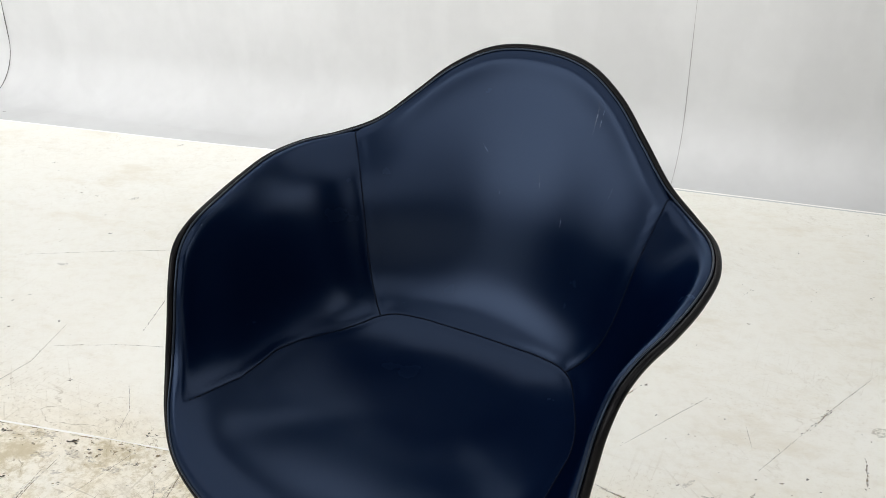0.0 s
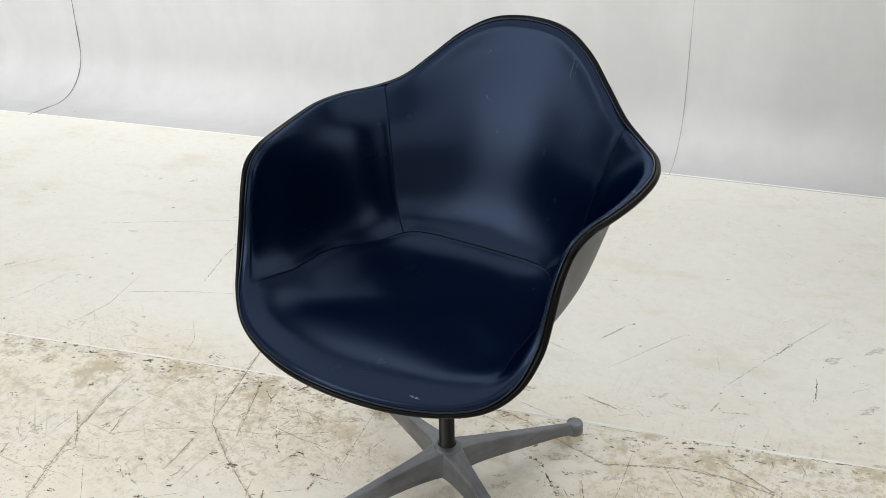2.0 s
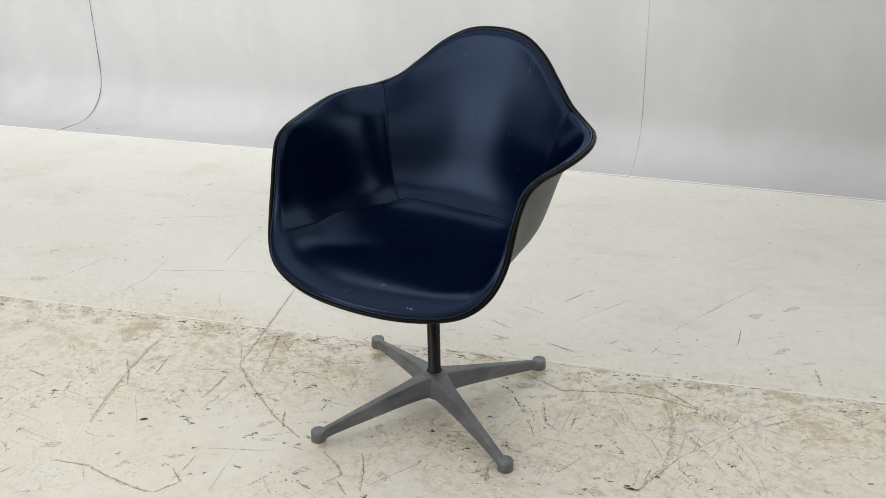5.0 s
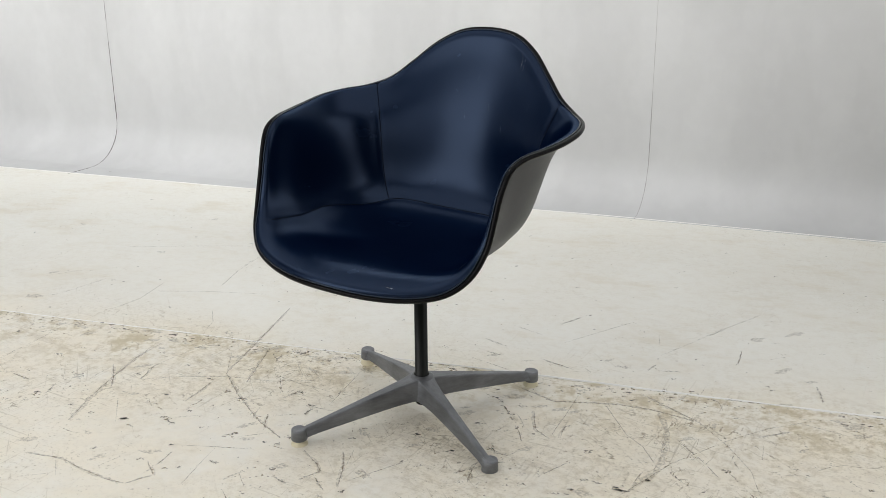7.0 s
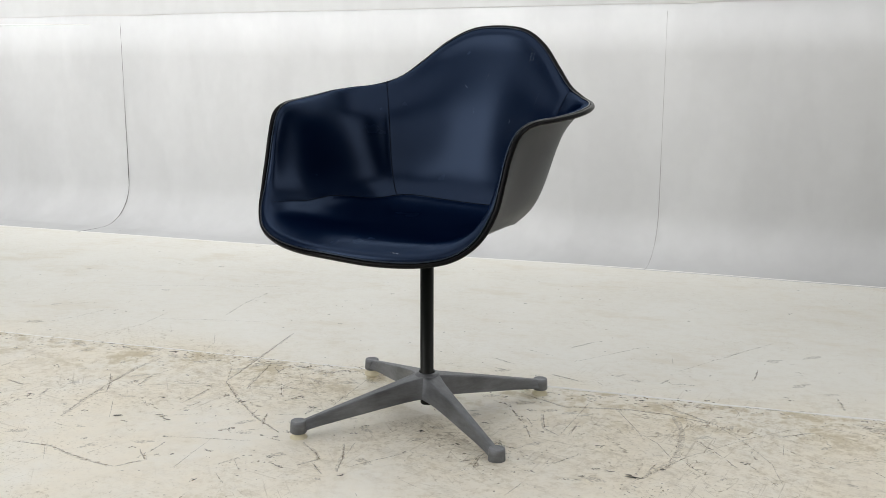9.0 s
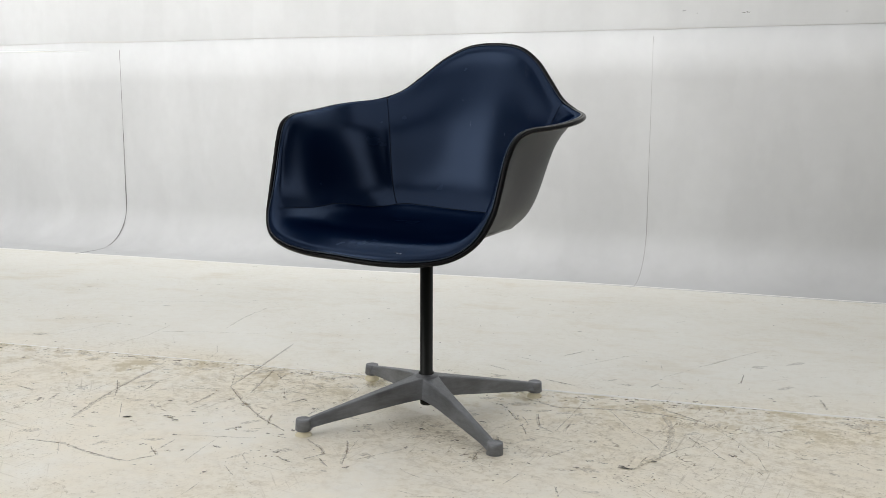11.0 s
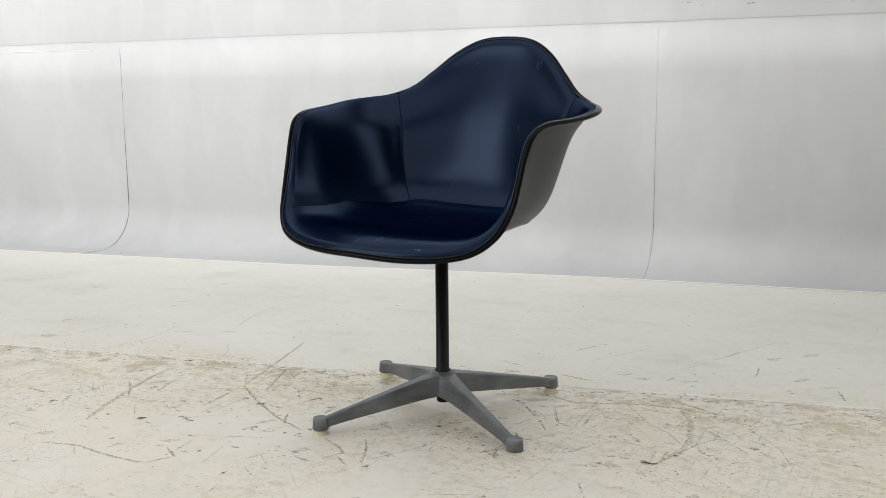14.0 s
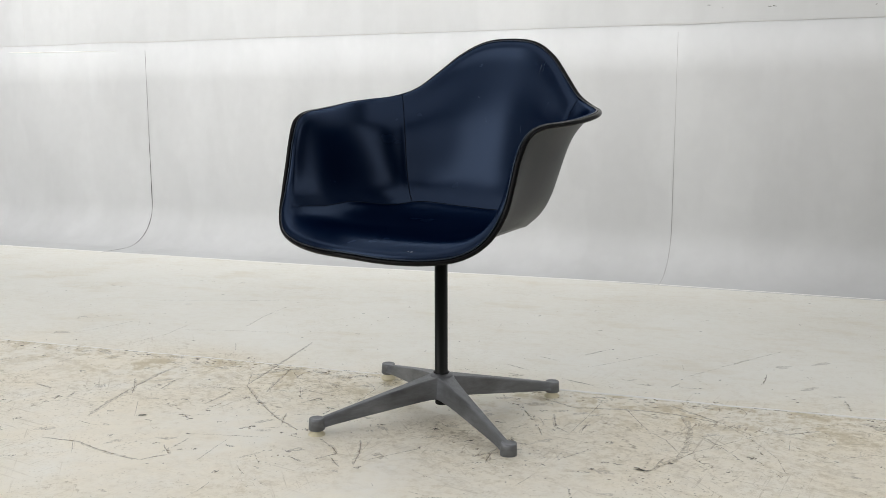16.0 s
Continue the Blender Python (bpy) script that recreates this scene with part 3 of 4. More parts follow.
scratch(1, [(-1.187, 0.695), (-1.100, 0.735), (-1.014, 0.871)])
blot(-0.633, -0.044, 0.0060, 2)
blot(-0.606, -0.072, 0.0040, 1)
blot(-0.529, -0.045, 0.0050, 2)
blot(-0.519, -0.062, 0.0040, 2)
blot(-0.871, 0.067, 0.0060, 1)
blot(-0.873, 0.082, 0.0040, 2)
blot(-0.923, 0.047, 0.0040, 1)
blot(-0.979, 0.049, 0.0040, 1)
blot(-0.917, 0.296, 0.0030, 2)
blot(-0.870, 0.338, 0.0025, 2)
blot(-0.829, 0.323, 0.0030, 1)
blot(-0.769, 0.022, 0.0030, 2)
blot(-0.527, 0.445, 0.0050, 1)
blot(-0.532, 0.358, 0.0040, 2)
blot(-0.739, 0.628, 0.0030, 1)
blot(-0.809, 0.464, 0.0040, 2)
blot(-0.884, -0.080, 0.0040, 1)
blot(-0.639, -0.173, 0.0030, 2)
blot(-0.536, -0.212, 0.0040, 1)
blot(-0.383, -0.224, 0.0025, 2)
blot(-0.393, -0.219, 0.0025, 2)
blot(-0.494, -0.153, 0.0030, 2)
blot(-0.309, -0.138, 0.0030, 2)
blot(-0.448, -0.077, 0.0030, 1)
blot(-0.378, -0.116, 0.0070, 1)
blot(-0.357, -0.064, 0.0070, 0)
blot(-0.343, -0.126, 0.0050, 0)
blot(-0.403, 0.050, 0.0060, 1)
blot(-0.442, 0.089, 0.0050, 1)
blot(-0.282, 0.091, 0.0060, 1)
blot(-0.925, 0.478, 0.0070, 0)
blot(-0.731, 0.448, 0.0080, 0)
blot(-0.668, 0.422, 0.0070, 1)
blot(-0.571, 0.233, 0.0025, 2)
blot(-0.970, 0.218, 0.0030, 1)
blot(-0.833, 0.189, 0.0030, 1)
blot(-0.777, -0.297, 0.0030, 2)
blot(-0.449, -0.241, 0.0025, 2)
blot(-0.476, -0.246, 0.0040, 1)
blot(-0.269, -0.247, 0.0040, 1)
blot(-0.308, 0.311, 0.0060, 1)
blot(-0.257, 0.327, 0.0060, 1)
blot(-0.186, 0.315, 0.0050, 1)
blot(-0.327, 0.321, 0.0050, 0)
blot(-0.240, 0.001, 0.0040, 1)
blot(-0.183, 0.217, 0.0040, 0)
blot(-0.658, 0.307, 0.0030, 1)
blot(-0.678, -0.106, 0.0030, 0)
blot(0.212, 0.031, 0.0035, 2)
blot(0.317, -0.272, 0.0035, 2)
blot(0.342, -0.282, 0.0030, 2)
blot(0.290, -0.305, 0.0030, 2)
blot(0.587, -0.233, 0.0045, 2)
blot(0.884, -0.087, 0.0070, 0)
blot(0.889, -0.046, 0.0090, 0)
blot(0.786, -0.204, 0.0025, 2)
blot(0.432, -0.268, 0.0030, 2)
blot(0.764, 0.138, 0.0030, 1)
blot(0.767, 0.122, 0.0030, 1)
blot(0.867, 0.167, 0.0050, 0)
blot(0.876, -0.004, 0.0030, 2)
blot(0.952, 0.015, 0.0030, 2)
blot(0.771, 0.049, 0.0060, 0)
blot(0.378, -0.305, 0.0080, 1)
blot(0.218, -0.030, 0.0030, 2)
blot(0.099, 0.223, 0.0060, 0)
blot(0.057, 0.225, 0.0060, 1)
blot(0.457, -0.099, 0.0025, 2)
blot(0.423, -0.104, 0.0025, 1)
blot(0.612, -0.104, 0.0020, 2)
blot(0.369, 0.121, 0.0040, 1)
blot(0.339, 0.138, 0.0050, 0)
blot(0.590, 0.102, 0.0060, 1)
blot(0.529, 0.115, 0.0040, 1)
blot(0.428, 0.283, 0.0040, 0)
blot(0.154, 0.310, 0.0060, 0)
blot(0.716, -0.225, 0.0020, 2)
blot(0.190, -0.007, 0.0030, 2)
blot(0.149, -0.159, 0.0040, 1)
blot(0.200, -0.289, 0.0040, 1)
blot(0.087, -0.285, 0.0030, 1)
blot(0.534, -0.184, 0.0030, 1)
blot(0.821, 0.228, 0.0080, 0)
blot(0.810, 0.416, 0.0090, 0)
blot(0.322, 0.009, 0.0050, 0)
blot(0.455, 0.243, 0.0050, 0)
blot(0.912, 0.452, 0.0080, 0)
blot(-1.561, 2.364, 0.0030, 2)
blot(-1.706, 2.625, 0.0030, 1)
blot(-1.200, 1.846, 0.0025, 2)
blot(-1.335, 1.379, 0.0020, 2)
blot(-1.224, 1.362, 0.0020, 2)
blot(-0.981, 1.577, 0.0030, 1)
blot(-0.949, 0.843, 0.0025, 2)
blot(-0.985, 0.857, 0.0030, 2)
blot(-1.089, 0.950, 0.0030, 1)
blot(-0.989, 0.965, 0.0025, 1)
blot(-0.655, 1.239, 0.0030, 1)
blot(-0.846, 0.862, 0.0030, 1)
blot(-1.333, 1.487, 0.0050, 0)
blot(-1.201, 0.931, 0.0060, 0)
blot(-1.166, 0.620, 0.0040, 1)
blot(-1.076, 0.620, 0.0030, 1)
blot(-0.835, 1.991, 0.0050, 0)
blot(-0.933, 1.146, 0.0060, 0)
blot(-0.866, 1.551, 0.0060, 0)
blot(-1.168, 0.716, 0.0090, 0)
blot(0.514, 1.888, 0.0050, 2)
blot(0.629, 1.985, 0.0040, 2)
blot(1.305, 1.493, 0.0050, 2)
blot(0.406, 1.080, 0.0040, 2)
blot(1.163, 1.629, 0.0070, 1)
blot(1.223, 1.675, 0.0050, 1)
blot(1.474, 1.697, 0.0040, 1)
blot(0.670, 1.571, 0.0030, 1)
rnd = random.Random(11)
# grime trodden in round the base
for x, y, wide, count in ((0.2, -0.22, 0.035, 60), (0.37, -0.36, 0.04, 60), (0.12, -0.33, 0.05, 50), (0.3, 0.1, 0.06, 50), (-0.2, 0.25, 0.07, 110), (-0.3, -0.28, 0.05, 40), (0.55, 0.12, 0.07, 50), (-0.1, -0.05, 0.08, 60)):
    for _ in range(count):
        fleck(x + rnd.gauss(0, wide), y + rnd.gauss(0, wide * 0.7), 0.0006 + 0.0022 * rnd.random() ** 2.5, rnd.choice((0, 0, 1, 1, 2)), rnd)
for _ in range(7000):
    x, y = rnd.uniform(-2.2, 2.4), rnd.uniform(-0.9, 1.9)
    if noise.noise((x * 3.1, y * 3.1, 0.7)) + 0.5 * noise.noise((x * 9, y * 9, 4)) < rnd.uniform(-0.4, 0.6):
        continue
    seam_y = 0.262 - 0.2806 * x
    if y > seam_y and rnd.random() > 0.5 or y > seam_y + 1.0 and rnd.random() > 0.5:
        continue
    fleck(x, y, 0.0006 + 0.0019 * rnd.random() ** 3, rnd.choice((0, 0, 1, 1, 2, 2)), rnd)
for _ in range(110):
    # scattered rubber crumbs, thickest near the chair
    x, y = rnd.gauss(-0.15, 0.62), rnd.gauss(-0.02, 0.24)
    if noise.noise((x * 2.3, y * 2.3, 6.1)) > -0.1 and y < 0.25 - 0.2806 * x:
        blot(x, y, rnd.uniform(0.0016, 0.0042), rnd.choice((1, 2, 2)))
for _ in range(60):
    # stray crumbs on the far side of the ridge
    x, y = rnd.uniform(-1.5, 2.0), rnd.uniform(0.1, 1.7)
    if 0.3 - 0.2806 * x < y < 1.7 - 0.38 * x:
        blot(x, y, rnd.uniform(0.0014, 0.0034), rnd.choice((1, 2)))
for k in range(70):
    # a broken line of dirt against the ridge
    x = -1.7 + 3.2 * k / 70 + rnd.uniform(0, 0.03)
    if noise.noise((x * 2.3, 5, 0)) > -0.15:
        x1 = x + rnd.uniform(0.02, 0.06)
        strip([(x, 0.262 - 0.2806 * x - 0.0044), (x1, 0.262 - 0.2806 * x1 - 0.0044)], 0.003, 0.001, bm_mid, rough=0.9, seed=k)
for _ in range(900):
    # dirt that gathers along the near side of the ridge
    x = rnd.uniform(-1.6, 1.4)
    y = 0.262 - 0.2806 * x - abs(rnd.gauss(0, 0.04)) - 0.004
    fleck(x, y, 0.0008 + 0.0042 * rnd.random() ** 3, rnd.choice((0, 1, 1, 2)), rnd, -0.27)
for _ in range(70):
    # soft brown rubs along the ridge and before the chair
    if rnd.random() < 0.6:
        x = rnd.gauss(-0.15, 0.45)
        y = 0.245 - 0.2806 * x - abs(rnd.gauss(0, 0.045))
    else:
        x, y = rnd.gauss(-0.1, 0.4), rnd.gauss(-0.1, 0.2)
    blot(x, y, rnd.uniform(0.003, 0.008), 0)
for _ in range(150):
    # short hairline scratches
    x, y, a = rnd.gauss(0.05, 0.75), rnd.gauss(-0.05, 0.34), rnd.choice((0.1, 2.2, 1.1, 1.4, -0.3)) + rnd.gauss(0, 0.35)
    if y > 0.26 - 0.2806 * x and rnd.random() < 0.8:
        continue
    n, step, bend = rnd.randint(2, 6), rnd.uniform(0.008, 0.022), rnd.gauss(0, 0.06)
    P = []
    for _ in range(n):
        P.append((x, y))
        x, y, a = x + step * math.cos(a), y + step * math.sin(a), a + bend
    scratch(rnd.choice((1, 1, 1, 1, 1, 2, 3)), P)
tagged(part("floor_smudges", bm_smudge, SMUDGE, smooth=False), "faint brown smudges rubbed into the white floor", "floor scuffs", kind="stuff")
tagged(part("floor_scuffs_pale", bm_soft, SCUFF_SOFT, smooth=False), "pale brown scratches in the white floor paint", "floor scuffs", kind="stuff")
tagged(part("floor_scuffs_brown", bm_mid, SCUFF_MID, smooth=False), "brown scuffs and dirt on the white floor", "floor scuffs", kind="stuff")
tagged(part("floor_scuffs_black", bm_dark, SCUFF_DARK, smooth=False), "small black rubber scuffs on the white floor", "floor scuffs", kind="stuff")


# ---- the armchair ----
def ring(keys, n=240):
    """A closed smooth curve, mirrored left and right, from keys (place along the half, side, front, height)."""
    h = np.array(keys, float)
    m = h[1:-1][::-1] * (1, -1, 1, 1)
    m[:, 0] = 2 - m[:, 0]
    a = np.r_[h, m]
    k, c, N = a[:, 0], a[:, 1:], len(a)
    kn, kp = np.roll(k, -1), np.roll(k, 1)
    kn[-1] += 2
    kp[0] -= 2
    d1, d0 = (np.roll(c, -1, 0) - c) / (kn - k)[:, None], (c - np.roll(c, 1, 0)) / (k - kp)[:, None]
    w = ((k - kp) / (kn - kp))[:, None]
    tan = d1 * w + d0 * (1 - w)
    out = []
    for q in np.arange(n) * 2 / n:
        i = np.searchsorted(k, q, "right") - 1
        j, L = (i + 1) % N, kn[i] - k[i]
        t = (q - k[i]) / L
        out.append((2 * t**3 - 3 * t**2 + 1) * c[i] + (t**3 - 2 * t**2 + t) * L * tan[i] + (3 * t**2 - 2 * t**3) * c[j] + (t**3 - t**2) * L * tan[j])
    return np.array(out)


# keys: place along the half rim (0 front middle, 1 top of the back), side, front, height
RIM = [(0.000, 0.0000, 0.2927, 0.3785), (0.053, 0.0842, 0.2811, 0.3768), (0.105, 0.1566, 0.2576, 0.3808), (0.158, 0.2115, 0.2313, 0.3945), (0.211, 0.2442, 0.2034, 0.4248), (0.263, 0.2583, 0.1802, 0.4694), (0.316, 0.2626, 0.1645, 0.5209), (0.368, 0.2664, 0.1508, 0.5684), (0.421, 0.2725, 0.1310, 0.6024), (0.474, 0.2807, 0.0938, 0.6168), (0.526, 0.2917, 0.0409, 0.6212), (0.579, 0.2997, -0.0199, 0.6262), (0.632, 0.2993, -0.0793, 0.6336), (0.684, 0.2818, -0.1297, 0.6397), (0.737, 0.2458, -0.1681, 0.6475), (0.789, 0.2018, -0.1976, 0.6673), (0.842, 0.1592, -0.2227, 0.7048), (0.895, 0.1146, -0.2455, 0.7451), (0.947, 0.0631, -0.2627, 0.7723), (1.000, 0.0000, -0.2713, 0.7793)]
CREASE = [(0, 0, 0.19, 0.409), (0.12, 0.112, 0.18, 0.41), (0.2, 0.172, 0.16, 0.411), (0.28, 0.202, 0.126, 0.423), (0.4, 0.21, 0.074, 0.427), (0.55, 0.204, 0.003, 0.427),
          (0.67, 0.183, -0.078, 0.423), (0.74, 0.16, -0.118, 0.425), (0.84, 0.109, -0.142, 0.426), (0.92, 0.054, -0.152, 0.426), (1, 0, -0.155, 0.426)]
FLANK = [(0, 0, 0.252, 0.4125), (0.12, 0.118, 0.234, 0.414), (0.2, 0.2, 0.194, 0.427), (0.27, 0.237, 0.156, 0.465), (0.36, 0.2475, 0.130, 0.551), (0.45, 0.252, 0.094, 0.595), (0.55, 0.256, 0.007, 0.602),
         (0.67, 0.238, -0.086, 0.61), (0.74, 0.196, -0.125, 0.609), (0.84, 0.119, -0.159, 0.6), (0.92, 0.058, -0.186, 0.606), (1, 0, -0.196, 0.61)]
SEAT_MIDDLE = np.array((0, 0.0, 0.397))


def rounded(P, soft_low, soft_high, m):
    """A polyline resampled evenly to m points, its corners rounded: the lower ones over soft_low, those past the third leg's middle over soft_high."""
    at = np.r_[0, np.cumsum(np.linalg.norm(np.diff(P, axis=0), axis=1))]
    fine = np.linspace(0, at[-1], 400)
    Q = np.stack([np.interp(fine, at, P[:, c]) for c in range(3)], 1)
    step = at[-1] / 399
    done = []
    for soften in (soft_low, soft_high):
        reach = int(3 * soften / step)
        w = np.exp(-0.5 * (np.arange(-reach, reach + 1) * step / soften) ** 2)
        w /= w.sum()
        head, tail = 2 * Q[0] - Q[1:reach + 1][::-1], 2 * Q[-1] - Q[-reach - 1:-1][::-1]
        head[:, 2] = Q[1:reach + 1][::-1][:, 2]
        R = np.vstack([head, Q, tail])
        done.append(np.stack([np.convolve(R[:, c], w, "valid") for c in range(3)], 1))
    f = np.clip((fine - at[2]) / (at[3] - at[2]), 0, 1)[:, None]
    f = f * f * (3 - 2 * f)
    Q = done[0] * (1 - f) + done[1] * f
    take = np.linspace(0.012, 1, m) * 399
    return np.stack([np.interp(take, np.arange(400), Q[:, c]) for c in range(3)], 1), at


def shell_grid(n=240, m=96):
    rim, crease, flank = ring(RIM, n), ring(CREASE, n), ring(FLANK, n)
    inward = flank - rim
    inward /= np.linalg.norm(inward, axis=1)[:, None]
    tang = np.roll(rim, -1, 0) - np.roll(rim, 1, 0)
    up = np.cross(inward, tang)
    up /= np.linalg.norm(up, axis=1)[:, None]
    if up[0][2] < 0:
        up = -up
    edge = rim + inward * 0.0085 + up * 0.0055
    G, at_crease = [], []
    for i in range(n):
        # the dished seat, its crease, the wall, the flared lip and the edge
        inner = SEAT_MIDDLE + (crease[i] - SEAT_MIDDLE) * (0.55, 0.55, 0.2)
        h = min(i, n - i) * 2 / n
        deep = min(max((h - 0.25) / 0.2, 0), 1)
        back = min(max((h - 0.62) / 0.14, 0), 1)
        back *= back * (3 - 2 * back)
        row, at = rounded(np.array([SEAT_MIDDLE, inner, crease[i], flank[i], edge[i]]), 0.026 + 0.014 * deep + 0.012 * back, 0.024 + 0.004 * deep + 0.02 * back, m)
        G.append(row)
        # the seam lies on the seat side of the crease
        at_crease.append((at[2] - 0.022 * min(max((h - 0.45) / 0.2, 0), 1)) / at[-1])
    G = np.array(G)
    G[:, -1] = edge
    ease = np.clip(np.minimum(np.arange(m) / 6, (m - 1 - np.arange(m)) / 4), 0, 1)[None, :, None]
    for _ in range(26):
        G = G + (0.5 * (np.roll(G, 1, 0) + np.roll(G, -1, 0)) - G) * 0.6 * ease
    for _ in range(5):
        S = G.copy()
        S[:, 1:-1] = 0.5 * (G[:, 2:] + G[:, :-2])
        G = G + (S - G) * 0.5 * ease
    # the middle of the seat is one smooth dish
    far = np.linalg.norm((G - SEAT_MIDDLE)[:, :, :2], axis=2)
    near = far < 0.12
    form = lambda p: np.stack([np.ones(len(p)), p[:, 0], p[:, 1], p[:, 0] ** 2, p[:, 0] * p[:, 1], p[:, 1] ** 2], 1)
    dish = np.linalg.lstsq(form(G[near]), G[near][:, 2], rcond=None)[0]
    f = np.clip((0.12 - far[near]) / 0.08, 0, 1)
    f = f * f * (3 - 2 * f)
    G[near, 2] += (form(G[near]) @ dish - G[near][:, 2]) * f
    # the padding swells just inside its edge
    step = np.linalg.norm(np.diff(G, axis=1), axis=2)
    d = np.concatenate([np.cumsum(step[:, ::-1], axis=1)[:, ::-1], np.zeros((n, 1))], axis=1)
    G = G + up[:, None, :] * (0.0058 * d / 0.011 * np.exp(1 - d / 0.011))[:, :, None]
    du = np.roll(G, -1, 0) - np.roll(G, 1, 0)
    dv = np.gradient(G, axis=1)
    N = np.cross(dv, du)
    N /= np.linalg.norm(N, axis=2)[:, :, None]
    if N[0, 5, 2] < 0:
        N = -N
    return G, N, rim, inward, up, edge, np.array(at_crease)


G, NRM, rim, inward, up, edge, at_crease = shell_grid()
ROWS_IN, COLS = G.shape[1], G.shape[0]


def on_pad(k, q):
    """Place and normal on the padding: k along the half rim (minus: the other half), q from the seat's middle (0) to the edge (1)."""
    i, j = (k * COLS / 2) % COLS, min(max((q - 0.012) / 0.988, 0), 1) * (ROWS_IN - 1)
    i0, j0 = int(i), min(int(j), ROWS_IN - 2)
    fi, fj = i - i0, j - j0
    out = []
    for A in (G, NRM):
        r0 = A[i0 % COLS, j0] * (1 - fj) + A[i0 % COLS, j0 + 1] * fj
        r1 = A[(i0 + 1) % COLS, j0] * (1 - fj) + A[(i0 + 1) % COLS, j0 + 1] * fj
        out.append(r0 * (1 - fi) + r1 * fi)
    return out[0], out[1] / np.linalg.norm(out[1])


def crease_at(k):
    i = (k * COLS / 2) % COLS
    return at_crease[int(i)] * (1 - i % 1) + at_crease[(int(i) + 1) % COLS] * (i % 1)


# the seat seam runs from the front corner of one side round the back to the other; two more climb to the rim
seat_seam, back_seams = [], []
for k in np.linspace(0.226, 2 - 0.214, 320):
    # along the sides it keeps an even height, from the edge to where the back begins
    h, side = min(k, 2 - k), 1 if k < 1 else -1
    start = 0.226 if k < 1 else 0.214
    high, low = on_pad(side * start, 1)[0][2], on_pad(side * 0.66, crease_at(side * 0.66))[0][2]
    f = min(max((h - start) / (0.66 - start), 0), 1)
    level = high + (low - high) * f * (2 - f)
    q = crease_at(k)
    if f < 1:
        while q < 1 and on_pad(k, q)[0][2] < level:
            q += 0.002
    seat_seam.append(on_pad(k, min(q, 1)))
for low_k, high_k, bow in ((0.736, 0.758, 0.0), (1.24, 1.225, 0.03)):
    q0 = crease_at(low_k)
    back_seams.append([on_pad(low_k + (high_k - low_k) * f + bow * math.sin(math.pi * f), q0 + (1 - q0) * f) for f in np.linspace(0, 1, 100)])
lines = np.array([p for run in (seat_seam, *back_seams) for p, _ in run])
for i in range(COLS):
    d = np.sqrt(((G[i][:, None] - lines[None]) ** 2).sum(2)).min(1)
    G[i] -= NRM[i] * (0.0022 * np.exp(-((d / 0.006) ** 2)))[:, None]


# the whole chair leans a little towards the foot that has lost its glide
chair = tagged(empty("armchair"), "navy leather shell armchair on a four-star aluminium swivel base", "chair")
SHELL_POSE = pose(0.0008, -0.0326, 0.0009, 0, 0, 150.14) @ Matrix.Translation((0, 0, 0.4)) @ pose(0, 0, 0, -1.05, -2.78, 0) @ Matrix.Translation((0, 0, -0.4))

bm = grid_mesh(G, closed_u=True)
bm.verts.ensure_lookup_table()
bm.faces.new([bm.verts[i * ROWS_IN] for i in range(COLS)])
bmesh.ops.recalc_face_normals(bm, faces=bm.faces[:])
pad = part("padding", bm, LEATHER, chair, "navy blue smooth leather upholstery, lightly scratched")
pad.matrix_world = SHELL_POSE

thick = 0.007 + 0.005 * np.sin(np.linspace(0, 1, ROWS_IN) * math.pi) ** 0.7
B = G - NRM * thick[None, :, None]
B[:, -1] = rim + inward * 0.006
bm = grid_mesh(B, closed_u=True, flip=True)
bm.verts.ensure_lookup_table()
bm.faces.new([bm.verts[i * ROWS_IN] for i in range(COLS)])
bmesh.ops.recalc_face_normals(bm, faces=bm.faces[:])
outer = part("outer_shell", bm, SHELL, chair, "dark grey moulded fibreglass back shell")
outer.matrix_world = SHELL_POSE

trim = part("edge_trim", tube_mesh(rim + inward * 0.0042, 0.0043, 0.0048, up, sides=12), TRIM, chair, "black rubber trim round the shell edge")
trim.matrix_world = SHELL_POSE
part("piping", tube_mesh(edge - inward * 0.0008 + up * 0.0002, 0.0017, 0.0017, up, sides=8), PIPING, pad, "black piping along the upholstery edge")

for run in (seat_seam, *back_seams):
    P, U = np.array([p for p, _ in run]), np.array([u for _, u in run])
    part("seam", tube_mesh(P - U * 0.0019, 0.0009, 0.0007, U, closed=False, sides=6), SEAM, pad, "dark seam between leather panels")
    bm = bmesh.new()
    length = np.r_[0, np.cumsum(np.linalg.norm(np.diff(P, axis=0), axis=1))]
    for d in np.arange(0.004, length[-1] - 0.004, 0.0036):
        j = min(np.searchsorted(length, d), len(P) - 2)
        t = P[j + 1] - P[j]
        t /= np.linalg.norm(t)
        w = np.cross(t, U[j])
        c = P[j] - U[j] * 0.001
        ends = np.array([c - w * 0.0012 - t * 0.0004, c + t * 0.0003 + U[j] * 0.0002, c + w * 0.0012 + t * 0.0004])
        tube_mesh(ends, 0.00035, 0.00035, np.array([U[j]] * 3), closed=False, sides=4, bm=bm)
    st = part("stitching", bm, THREAD, pad, "fine blue thread stitches")
    st["kind"] = "stuff"


def nearest(p):
    """The place on the padding closest to p, as on_pad() takes it."""
    d = ((G - np.array(p)) ** 2).sum(2)
    i, j = np.unravel_index(d.argmin(), d.shape)
    return i * 2 / COLS, 0.012 + 0.988 * j / (ROWS_IN - 1)


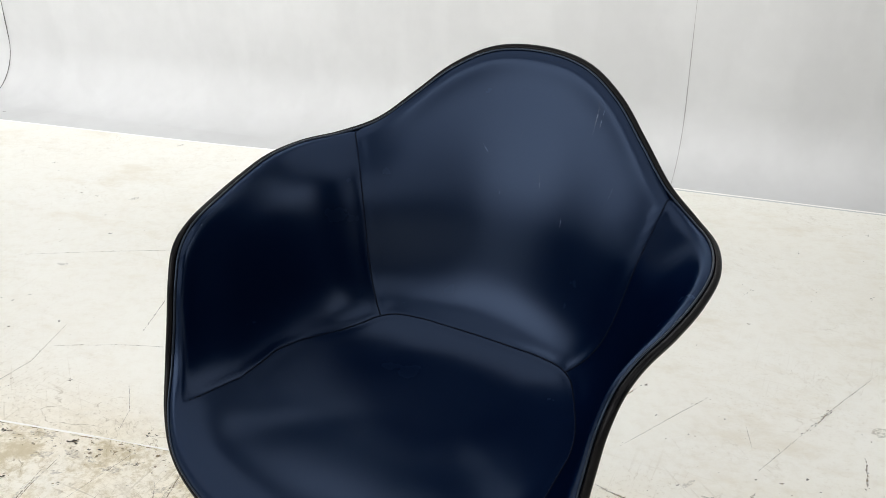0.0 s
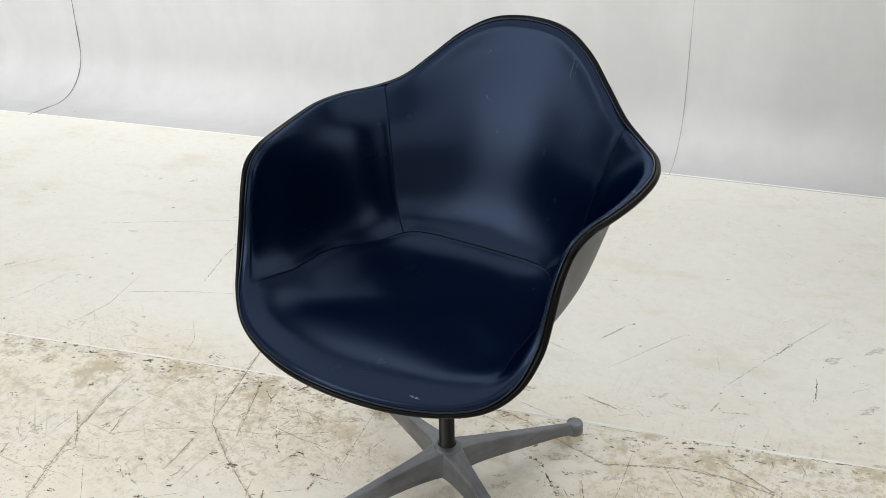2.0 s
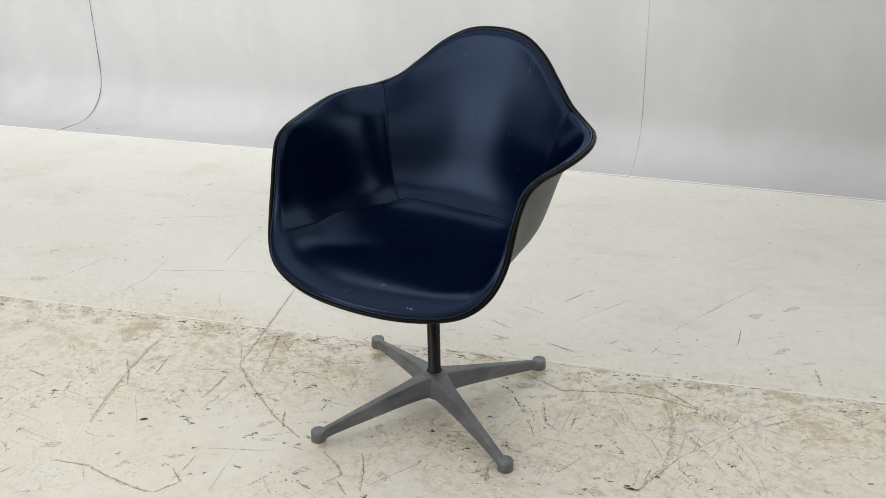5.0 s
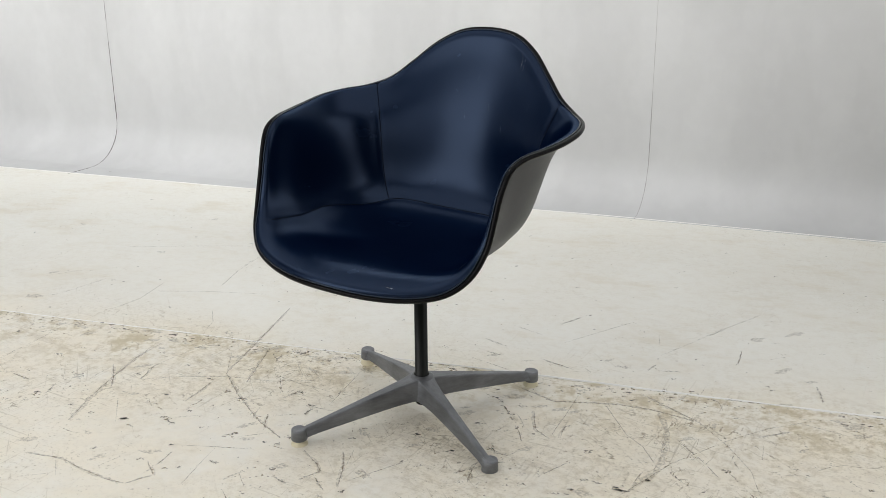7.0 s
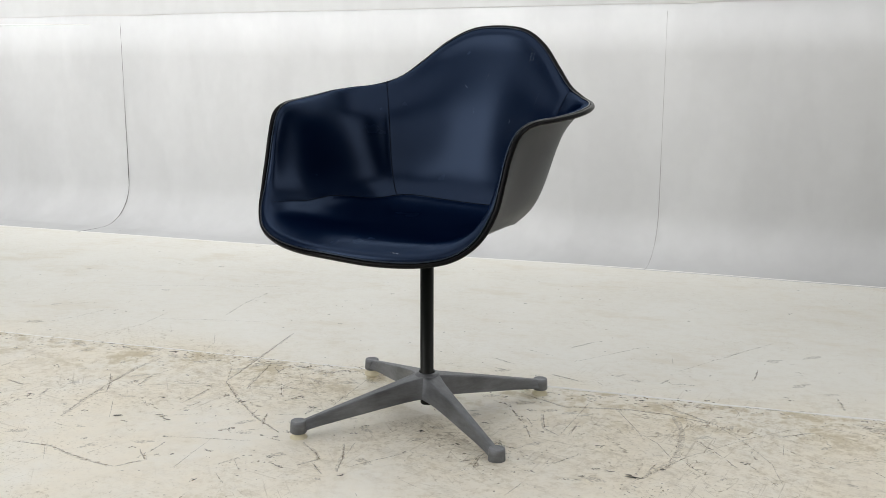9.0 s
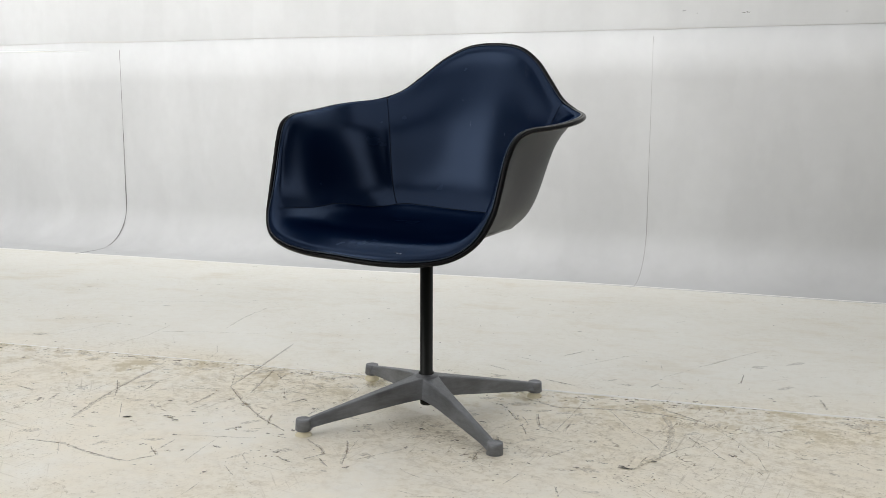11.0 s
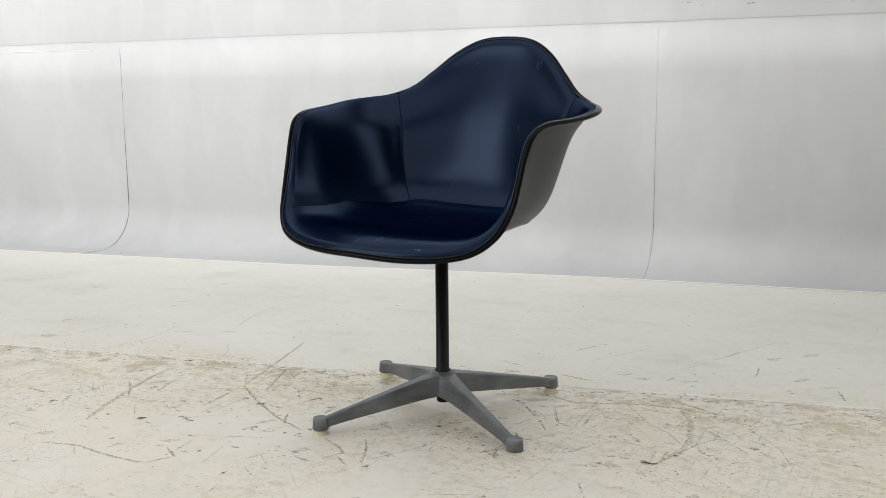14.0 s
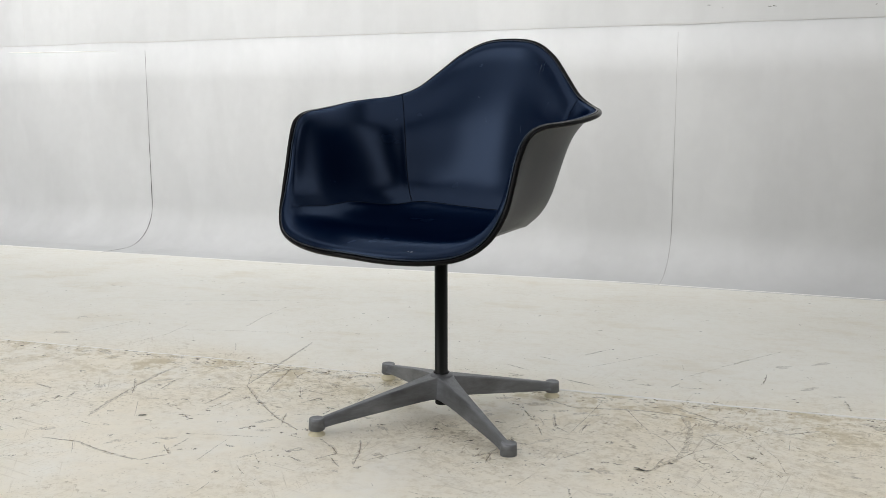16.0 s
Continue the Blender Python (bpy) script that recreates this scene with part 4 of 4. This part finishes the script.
# faint scratches and specks in the leather: a place near them, then run along the rim and towards it, and half width
bm = bmesh.new()
rnd = random.Random(5)
for place, dk, dq, w in (((-0.093, -0.209, 0.742), 0.006, -0.07, 0.0007), ((-0.101, -0.205, 0.735), 0.003, -0.045, 0.0006), ((-0.085, -0.212, 0.752), 0.012, -0.02, 0.0005), ((0.0, -0.21, 0.69), -0.004, -0.035, 0.0004),
                         ((-0.03, -0.19, 0.64), 0.01, -0.04, 0.0004), ((-0.07, -0.17, 0.6), 0.004, -0.03, 0.0004), ((0.02, -0.185, 0.62), 0.004, -0.03, 0.0004), ((-0.111, 0.263, 0.409), -0.012, 0.016, 0.0022),
                         ((0.27, 0.0, 0.61), 0.0008, 0.003, 0.0008),
                         ((0.05, -0.2, 0.66), 0.012, -0.03, 0.0003), ((-0.13, -0.17, 0.66), 0.004, -0.06, 0.0003), ((-0.235, 0.06, 0.55), 0.004, -0.03, 0.0005), ((-0.238, 0.08, 0.56), 0.004, -0.04, 0.0007)):
    k0, q0 = nearest(place)
    k1, q1 = k0 + dk, min(q0 + dq, 0.995)
    p1, p2 = on_pad(k0, q0)[0], on_pad(k1, q1)[0]
    rows = []
    for f in np.linspace(0, 1, 9):
        p, u = on_pad(k0 + dk * f, q0 + (q1 - q0) * f)
        side = np.cross(p2 - p1, u)
        side /= np.linalg.norm(side)
        g = w * math.sin(math.pi * min(max(f, 0.06), 0.94)) * rnd.uniform(0.6, 1.1)
        rows.append([p - side * g + u * 0.0004, p + side * g + u * 0.0004])
    grid_mesh(rows, bm=bm)
marks = part("leather_scuffs", bm, SCRATCHED, pad, "pale scratches and specks on the leather")
marks["kind"] = "stuff"

# base: four tapered arms, hub, column
BASE_POSE = Matrix.Rotation(radians(-2.5), 4, Vector((-0.882, -0.471, 0)).normalized()) @ pose(0, 0, 0, 0, 0, 31.2)
base = part("star_base", lathe([(0.012, 0.036), (0.02, 0.039), (0.027, 0.047), (0.0285, 0.06), (0.027, 0.082), (0.0235, 0.0885), (0.019, 0.091)], 32), ALU, chair, "dull grey cast aluminium hub")
base.matrix_world = BASE_POSE
REACH = 0.2755


def arm_mesh():
    """One arm: a deep blade with a narrow flat top and soft edges, running out and down to the foot."""
    P = []
    for k in range(17):
        f = k / 16
        r = 0.004 + (REACH - 0.012) * f
        top = 0.0895 - 0.0555 * f ** 1.08
        low = 0.047 - 0.032 * f ** 0.85
        wt = 0.009 * (1 - f) ** 1.3 + 0.0048 + 0.008 * (1 - f) ** 8
        wb = 0.01 * (1 - f) ** 1.4 + 0.0082 + 0.02 * (1 - f) ** 10 + 0.004 * f ** 14
        half = [(wb - 0.004, low), (wb - 0.0012, low + 0.0008), (wb, low + 0.003), (wt + 0.0012, top - 0.0028), (wt, top - 0.0008), (wt - 0.0016, top)]
        sec = half + [(-y, z) for y, z in half[::-1]]
        P.append([(r, y, z) for y, z in sec + sec[:1]])
    bm = grid_mesh(P)
    bmesh.ops.remove_doubles(bm, verts=bm.verts[:], dist=1e-5)
    bmesh.ops.holes_fill(bm, edges=bm.edges[:])
    bmesh.ops.recalc_face_normals(bm, faces=bm.faces[:])
    for e in bm.edges:
        if len(e.link_faces) == 2 and e.calc_face_angle() > 0.3:
            e.smooth = False
    return bm


for i, glide_low in enumerate((0.0, 0.0, 0.0, None)):
    low = 0.006 if glide_low is None else 0.011
    turn = BASE_POSE @ pose(0, 0, 0, 0, 0, 90 * i)
    arm = part("leg", arm_mesh(), ALU, chair)
    arm.matrix_world = turn
    part("foot_cap", lathe([(0.0145, low), (0.0163, low + 0.002), (0.0152, 0.031), (0.0146, 0.0345), (0.0126, 0.0352), (0.0116, 0.0345)], 28, centre=(REACH, 0)), ALU, arm)
    if glide_low is not None:
        part("glide", lathe([(0.0145, -0.004), (0.0168, -0.002), (0.0168, 0.0025), (0.012, 0.0065), (0.012, 0.013)], 24, centre=(REACH, 0)), GLIDE, arm, "cream nylon foot glide")

column = part("column", lathe([(0.0165, 0.088), (0.0165, 0.093), (0.0135, 0.095), (0.0135, 0.385)], 32), STEEL, chair, "black steel swivel column")
column.matrix_world = Matrix.Rotation(radians(-0.7), 4, Vector((-0.882, -0.471, 0)).normalized())
part("hub_plug", lathe([(0.012, 0.024), (0.0135, 0.026), (0.0135, 0.034)], 24), STEEL, base, "black plug under the hub")
